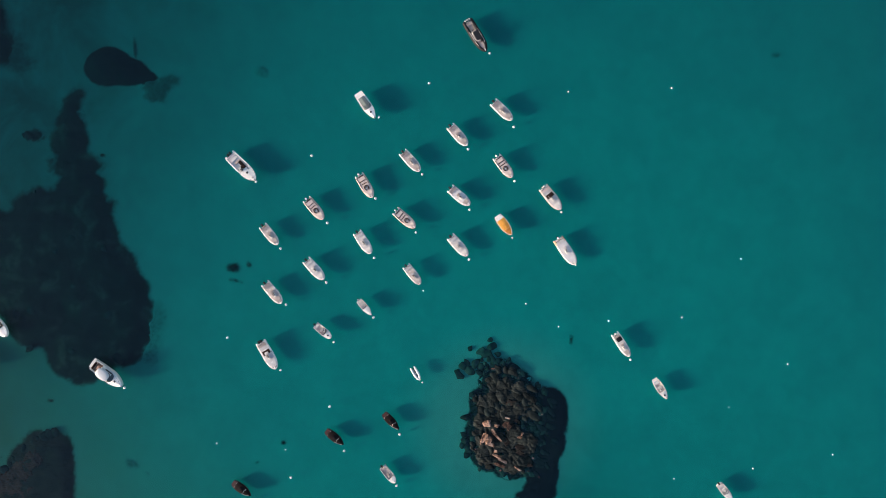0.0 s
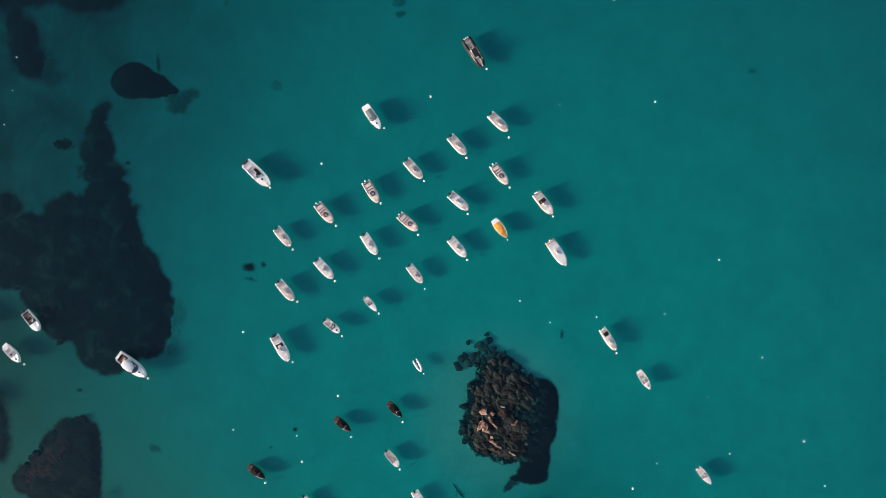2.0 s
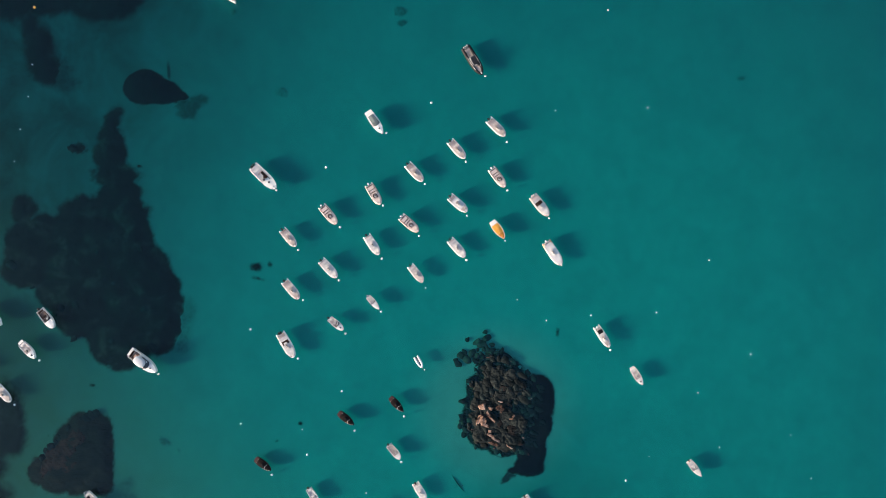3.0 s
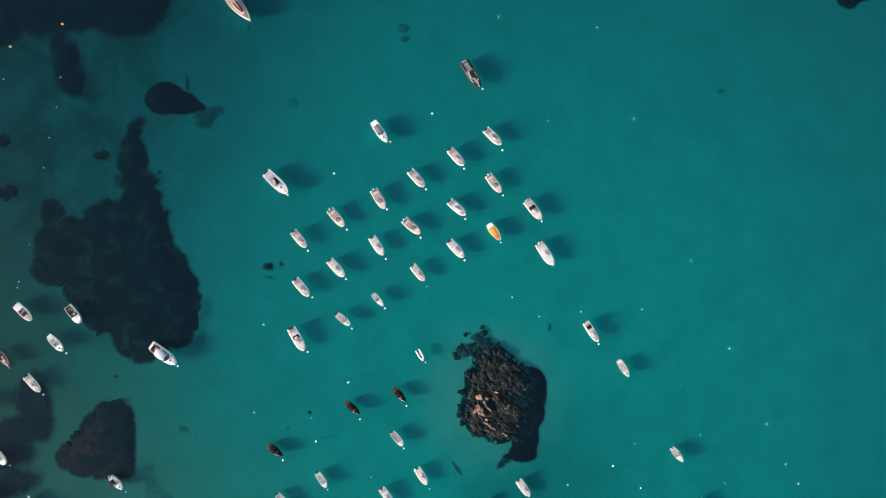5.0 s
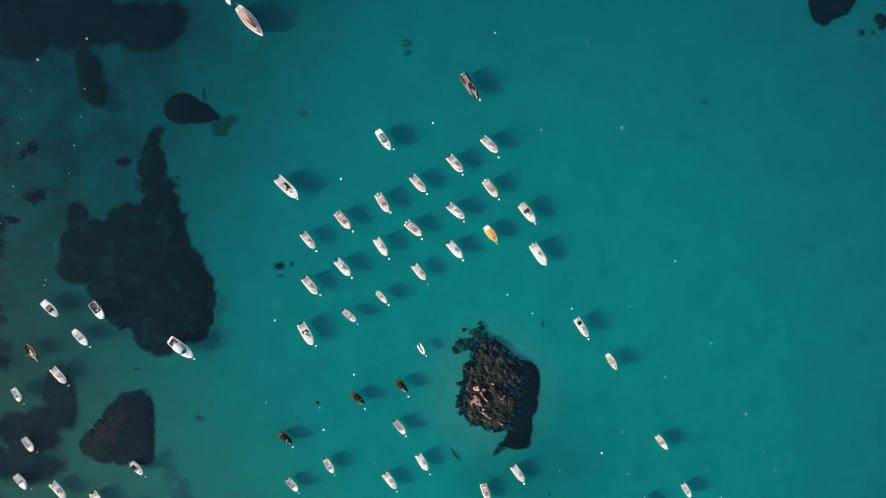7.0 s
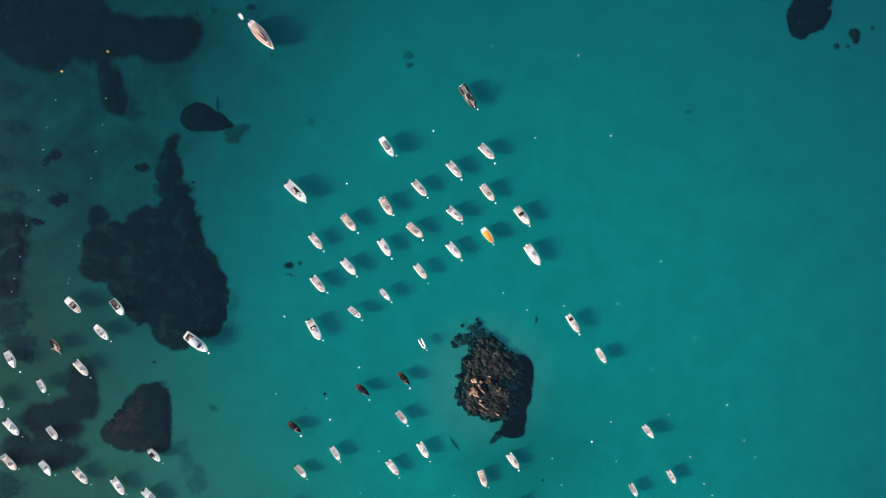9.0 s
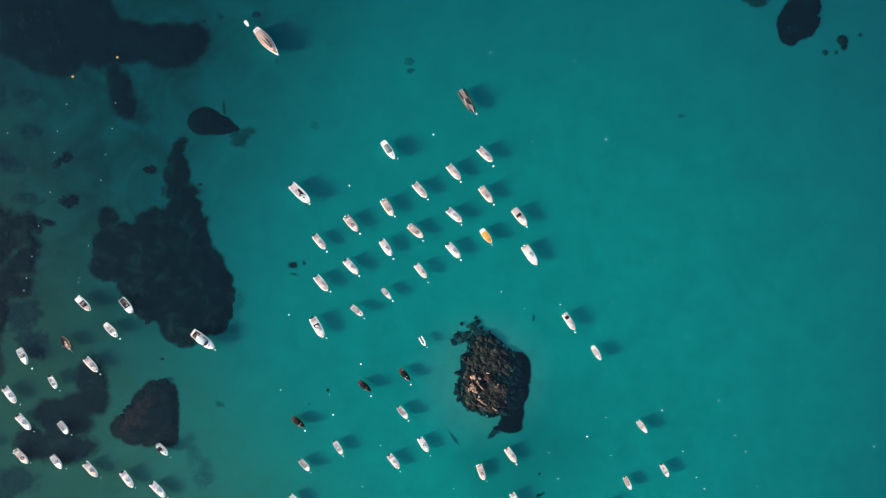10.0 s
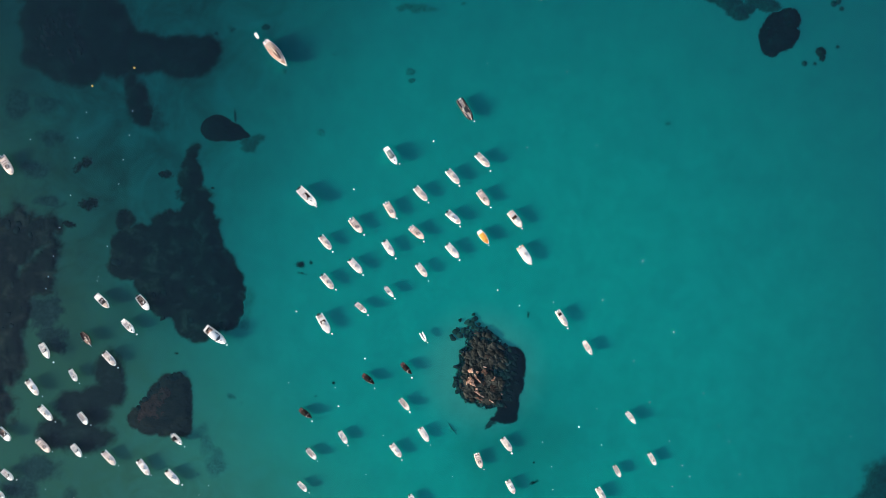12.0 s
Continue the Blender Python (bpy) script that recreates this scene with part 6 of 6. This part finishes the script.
KINDS = {
    "rib_beige": (lambda: rib(), 5.7, "inflatable boat", "white inflatable boat with beige deck, console and black outboard"),
    "rib_grey": (lambda: rib(deck=DECK_GREY, cushion=CREAM_CUSHION, console_x=-0.02), 5.7, "inflatable boat", "white inflatable boat with pale grey deck and cream cushions"),
    "rib_taupe": (lambda: rib(deck=DECK_BEIGE, cushion=CREAM_CUSHION, cons=CREAM_GEL, console_x=0.05, bow_pad=False), 5.7, "inflatable boat", "white inflatable boat with bare beige bow and cream console"),
    "rib_cover": (lambda: rib(tube=TUBE_GREY, deck=DECK_PALE, cushion=TAUPE_CUSHION, console_x=0.0), 5.7, "inflatable boat", "white inflatable boat with a pale deck and white console"),
    "rib_brown": (lambda: rib(tube=TUBE_SAND, deck=DECK_SAND, cushion=BROWN_CUSHION, ring=True, engine=ENGINE_WHITE, strake=STRAKE_TAN, aft_mat=TAN_CUSHION), 5.7, "inflatable boat", "sand-coloured inflatable boat with dark brown upholstery"),
    "rib_twin": (lambda: rib(6.2, 2.5, TUBE_SAND, DECK_GREY, BROWN_CUSHION, engine=ENGINE_WHITE, engines=2, strake=STRAKE_TAN, console_x=-0.02, tail=0.3, bow_mat=CREAM_CUSHION, aft_mat=TAN_CUSHION, mat=BROWN_CUSHION), 6.15, "inflatable boat", "large sand-coloured inflatable boat with twin white outboards"),
    "rib_orange": (lambda: rib(6.6, 2.5, TUBE_WHITE, DECK_PALE, CREAM_CUSHION, engine=ENGINE_WHITE, tips=TUBE_ORANGE, bow_pad=False, strake=TUBE_SAND, tail=0.3, console_x=-0.06), 6.55, "inflatable boat", "large white inflatable boat with orange stern patches and pale deck"),
    "rib_helm": (lambda: rib(6.2, 2.3, TUBE_WHITE, DECK_GREY, CREAM_CUSHION, engines=2, mat=BROWN_CUSHION, aft_mat=TAUPE_CUSHION, strake=TUBE_WHITE, console_x=0.0, tail=0.25, bow_pad=False), 6.2, "inflatable boat", "white boat with brown helm seats and twin black outboards"),
    "rib_bimini": (lambda: rib(5.9, 2.05, TUBE_WHITE, DECK_GREY, TAUPE_CUSHION, engine=ENGINE_WHITE, top=BLACK_CANVAS, arch=False, tail=0.9, console_x=0.06), 6.5, "inflatable boat", "white inflatable boat with a small black bimini top"),
    "black_rib": (black_rib, 7.3, "inflatable boat", "large black inflatable boat with three grey outboards and black hard top"),
    "canopy": (canopy_boat, 6.05, "day cruiser", "white day cruiser with a grey-green cockpit canopy"),
    "walkaround": (walkaround, 7.15, "motorboat", "large white motorboat with dark brown canvas and twin black outboards"),
    "orange": (orange_boat, 4.9, "launch", "white launch with an orange deck and cockpit cover"),
    "covered": (covered_launch, 4.6, "launch", "launch under a dark brown canvas cover with pale trim"),
    "dinghy": (dinghy, 2.5, "dinghy", "small white inflatable dinghy with an open stern"),
    "yacht": (motor_yacht, 9.0, "motor yacht", "white motor yacht with flybridge top and dark windscreen"),
    "sail": (sailing_yacht, 10.1, "sailing yacht", "classic sailing yacht with a warm brown wooden deck"),
    "wooden": (wooden_boat, 5.7, "wooden boat", "old brown wooden boat with thwarts and an oar"),
    "helm_launch": (helm_launch, 5.4, "launch", "white launch with dark cockpit and sand-coloured foredeck"),
    "pointed": (lambda: open_boat(4.9, 1.75, deck=DECK_GREY, fore=0.50, hatch=False, sprit=True, cons=False, engine=ENGINE_GREY), 5.6, "motorboat", "slim white motorboat with a pointed bow and curved screen"),
    "bowrider": (lambda: open_boat(5.0, 1.9, deck=DECK_BEIGE, fore=0.62, bow="round", rail=False), 5.6, "motorboat", "white motorboat with a beige cockpit and dark deck hatch"),
    "cuddy": (lambda: open_boat(4.9, 1.9, deck=DECK_BEIGE, fore=0.60, platform=True, engine=None, screen=False), 5.4, "motorboat", "white motorboat with swim platform, beige cockpit and dark hatch"),
    "skiff": (lambda: open_boat(4.8, 1.8, deck=DECK_GREY, fore=0.72, hatch=False, screen=False, bow="round", rail=False), 5.3, "motorboat", "small open white boat with centre console and black outboard"),
    "skiff_beige": (lambda: open_boat(4.8, 1.85, deck=DECK_BEIGE, cushion=TAUPE_CUSHION, fore=0.68, hatch=False, screen=False, bow="round", rail=True), 5.3, "motorboat", "small open white boat with beige deck and bow rail"),
    "sun_boat": (lambda: open_boat(5.2, 1.95, deck=DECK_GREY, fore=0.55, sunpad=True, hatch=False, engine=ENGINE_BLACK), 5.7, "motorboat", "white motorboat with a cream sunpad on the foredeck"),
    "shade": (lambda: open_boat(4.7, 1.8, deck=DECK_GREY, top=BLACK_CANVAS, fore=0.62, screen=False, engine=ENGINE_GREY), 5.2, "motorboat", "small white boat with a dark bimini top"),
    "deep": (lambda: open_boat(5.4, 2.1, deck=DECK_BROWN, cushion=BROWN_CUSHION, fore=0.60, bow="round", hatch=False), 6.0, "motorboat", "white motorboat with a dark brown aft cockpit"),
}

moor("rib_brown", -131.13, 25.36, -56.2, 6.28, "white inflatable boat with brown seats")
moor("sail", -50.25, 59.55, -48.5, 10.2)
moor("dinghy", -56.36, 65.12, -54.9, 2.05)
moor("canopy", -15.38, 28.88, -55.6, 5.98)
moor("black_rib", 6.83, 43.09, -58.4, 7.12)
moor("rib_beige", 12.17, 27.93, -44.3, 5.21)
moor("helm_launch", -102.11, -15.26, -43.7, 5.65)
moor("deep", -89.86, -15.69, -50.4, 5.90)
moor("cuddy", -94.06, -22.94, -44.9, 5.31)
moor("wooden", -106.96, -26.52, -50.6, 5.46)
moor("yacht", -67.71, -25.49, -36.3, 7.94)
moor("walkaround", -40.46, 16.43, -43.9, 7.14)
moor("rib_beige", -6.38, 17.67, -48.1, 5.16)
moor("rib_brown", -15.62, 12.67, -58.9, 5.28)
moor("rib_brown", -25.90, 8.02, -50.0, 5.25)
moor("rib_beige", -34.97, 2.77, -50.9, 4.88)
moor("rib_brown", -7.56, 5.99, -40.7, 5.15)
moor("rib_grey", -15.97, 1.19, -56.6, 5.12)
moor("rib_grey", -25.87, -4.25, -47.4, 5.23)
moor("rib_taupe", -6.01, -5.30, -51.8, 4.65)
moor("rib_beige", -34.34, -9.02, -50.2, 5.20)
moor("pointed", -15.76, -11.90, -48.7, 4.55)
moor("bowrider", -24.21, -16.71, -38.9, 4.70)
moor("rib_helm", -35.38, -21.59, -59.8, 6.22)
moor("rib_beige", 3.24, 22.91, -48.6, 5.19)
moor("rib_brown", 12.47, 16.56, -53.1, 5.19)
moor("rib_cover", 3.49, 10.57, -40.6, 5.18)
moor("rib_twin", 22.11, 10.22, -51.2, 5.60)
moor("orange", 12.45, 4.78, -53.8, 4.90)
moor("rib_grey", 3.28, 0.52, -48.3, 5.15)
moor("rib_orange", 25.08, -0.57, -56.1, 6.15)
moor("rib_bimini", 36.38, -19.57, -56.7, 5.79)
moor("sun_boat", -119.31, -30.35, -58.9, 5.66)
moor("rib_beige", -99.78, -32.68, -47.3, 5.09)
moor("skiff", -110.75, -37.68, -58.7, 4.38)
moor("rib_cover", -122.89, -41.47, -52.9, 5.37)
moor("rib_grey", -118.92, -49.18, -46.9, 5.42)
moor("skiff_beige", -107.69, -50.63, -51.5, 4.66)
moor("deep", -131.29, -55.60, -43.8, 5.59, "white motorboat with a dark brown aft cockpit")
moor("rib_brown", -119.53, -58.96, -44.4, 5.19, "white inflatable boat with brown seats and pale tubes")
moor("sun_boat", -109.53, -60.38, -49.5, 5.09)
moor("rib_beige", -99.70, -62.57, -47.0, 5.18)
moor("rib_cover", -89.34, -65.30, -53.7, 5.28)
moor("shade", -79.37, -56.69, -43.4, 4.71)
moor("rib_grey", -80.48, -68.22, -45.3, 5.32)
moor("bowrider", -130.32, -67.80, -38.3, 4.83)
moor("skiff", -132.66, -73.72, -44.1, 4.40)
moor("dinghy", -5.47, -25.29, -59.3, 3.04, "small pale inflatable tender with an open stern")
moor("covered", -10.38, -35.00, -46.0, 4.42)
moor("covered", -21.80, -38.26, -37.7, 4.55)
moor("covered", -40.65, -48.68, -35.2, 4.53)
moor("skiff_beige", -10.95, -45.71, -49.7, 4.58)
moor("skiff", -29.33, -55.79, -56.6, 4.55)
moor("skiff_beige", -38.86, -60.83, -46.5, 4.46)
moor("rib_cover", -13.36, -59.71, -52.1, 4.70)
moor("rib_grey", -4.97, -54.85, -58.7, 4.63)
moor("skiff", -41.52, -70.71, -45.0, 4.12)
moor("skiff", -8.07, -74.64, -54.1, 4.37)
moor("cuddy", 44.19, -28.52, -58.7, 4.64)
moor("sun_boat", 57.28, -49.32, -51.6, 4.65)
moor("rib_taupe", 19.96, -57.66, -54.6, 4.66)
moor("rib_brown", 11.53, -62.56, -70.4, 4.54, "inflatable boat with dark brown seats")
moor("rib_cover", 21.28, -70.44, -61.0, 4.42)
moor("skiff_beige", 53.22, -65.42, -61.8, 4.13)
moor("skiff", 63.74, -61.73, -60.6, 4.27)
moor("rib_beige", 48.47, -72.42, -58.2, 4.45)


# ---- mooring buoys ----
def float_buoys(spots, r, mat, label, category="buoy"):
    first = None
    rng = random.Random(3)
    for x, y in spots:
        k = rng.uniform(0.9, 1.12)
        m = pose(x, y, 0, rng.uniform(-9, 9), rng.uniform(-9, 9), rng.uniform(0, 360)) @ Matrix.Scale(k, 4)
        if first is None:
            first, k0 = buoy(r, mat), k
            first.matrix_basis = m
            ob = first
        else:
            ob = copy_thing(first, m @ Matrix.Scale(1 / k0, 4))
        tagged(ob, label, category, "mooring buoys")


float_buoys([(-13.0, 26.8), (-2.8, 33.7), (9.5, 39.8), (14.4, 24.8), (-91.9, -25.2), (-64.7, -28.2), (-38.0, 13.7), (-26.7, 19.0), (-4.2, 15.2), (-13.7, 10.3), (-23.5, 5.3), (-33.0, 0.1), (-5.5, 3.4), (-14.0, -1.8), (-23.7, -6.8), (-31.9, -11.3), (-14.1, -13.9), (-22.2, -18.9), (-33.0, -24.6), (-43.8, -18.0), (5.1, 20.3), (14.6, 13.8), (5.4, 8.0), (24.1, 7.5), (5.3, -2.1), (38.1, -22.5), (-117.0, -33.8), (-97.5, -35.3), (-8.8, -37.7), (-20.1, -41.0), (-38.9, -51.1), (-23.0, -32.0), (-30.9, -46.5), (-9.4, -48.1), (41.7, -52.2), (21.5, -60.3), (-77.9, -70.5)], 0.25, BUOY_WHITE, "white round mooring buoy at a boat's bow")
float_buoys([(13.3, 57.3), (37.4, 54.9), (25.5, 32.0), (46.5, 32.7), (-4.0, -8.5), (14.1, 2.3), (27.0, -3.3), (33.7, -14.6), (48.6, -13.9), (60.6, -2.0), (16.9, -11.1), (23.5, -15.8), (-109.1, -40.1), (-120.3, -44.1), (-116.3, -51.8), (-105.6, -52.7), (-117.2, -60.8), (-107.1, -62.4), (-97.2, -64.9), (-87.3, -67.7), (-77.3, -59.0), (-127.9, -69.4), (-119.2, -72.2), (-110.6, -74.7), (-70.0, -70.7), (-4.2, -27.1), (-46.0, -39.5), (-32.0, -40.8), (-17.4, -55.2), (-22.5, -67.0), (-28.0, -58.3), (-37.2, -63.1), (-11.7, -62.6), (-3.1, -58.0), (-39.6, -72.7)], 0.16, BUOY_WHITE, "small white round mooring buoy afloat")
float_buoys([(58.1, -32.2), (63.0, -44.6), (47.0, -46.7), (30.7, -56.9), (48.5, -57.6), (33.4, -64.3), (33.9, -71.2), (3.6, -67.4), (13.1, -65.2), (70.1, -23.4), (79.2, -41.8), (83.9, -51.6), (87.0, -56.3), (69.0, -56.3), (72.9, -63.7), (75.2, -67.0), (69.9, -70.0), (90.3, -66.2), (123.6, -54.5), (-107.6, 41.7), (-93.7, 42.2), (-124.5, 33.4), (-110.2, 34.0), (-94.6, 34.9), (-111.0, 27.9), (-96.4, 27.4), (-112.2, 16.6), (-97.7, 20.1), (-115.5, 6.9), (-101.1, 1.3), (-117.3, -1.8), (-118.8, -8.0), (-103.6, -7.8), (-104.0, -9.2), (-119.5, -11.6), (29.4, 76.4), (-72.8, -73.6)], 0.145, BUOY_WHITE, "small white buoy afloat on open water")
float_buoys([(-93.2, 55.2), (-105.9, 49.6)], 0.33, BUOY_YELLOW, "yellow round marker buoy afloat over a reef")
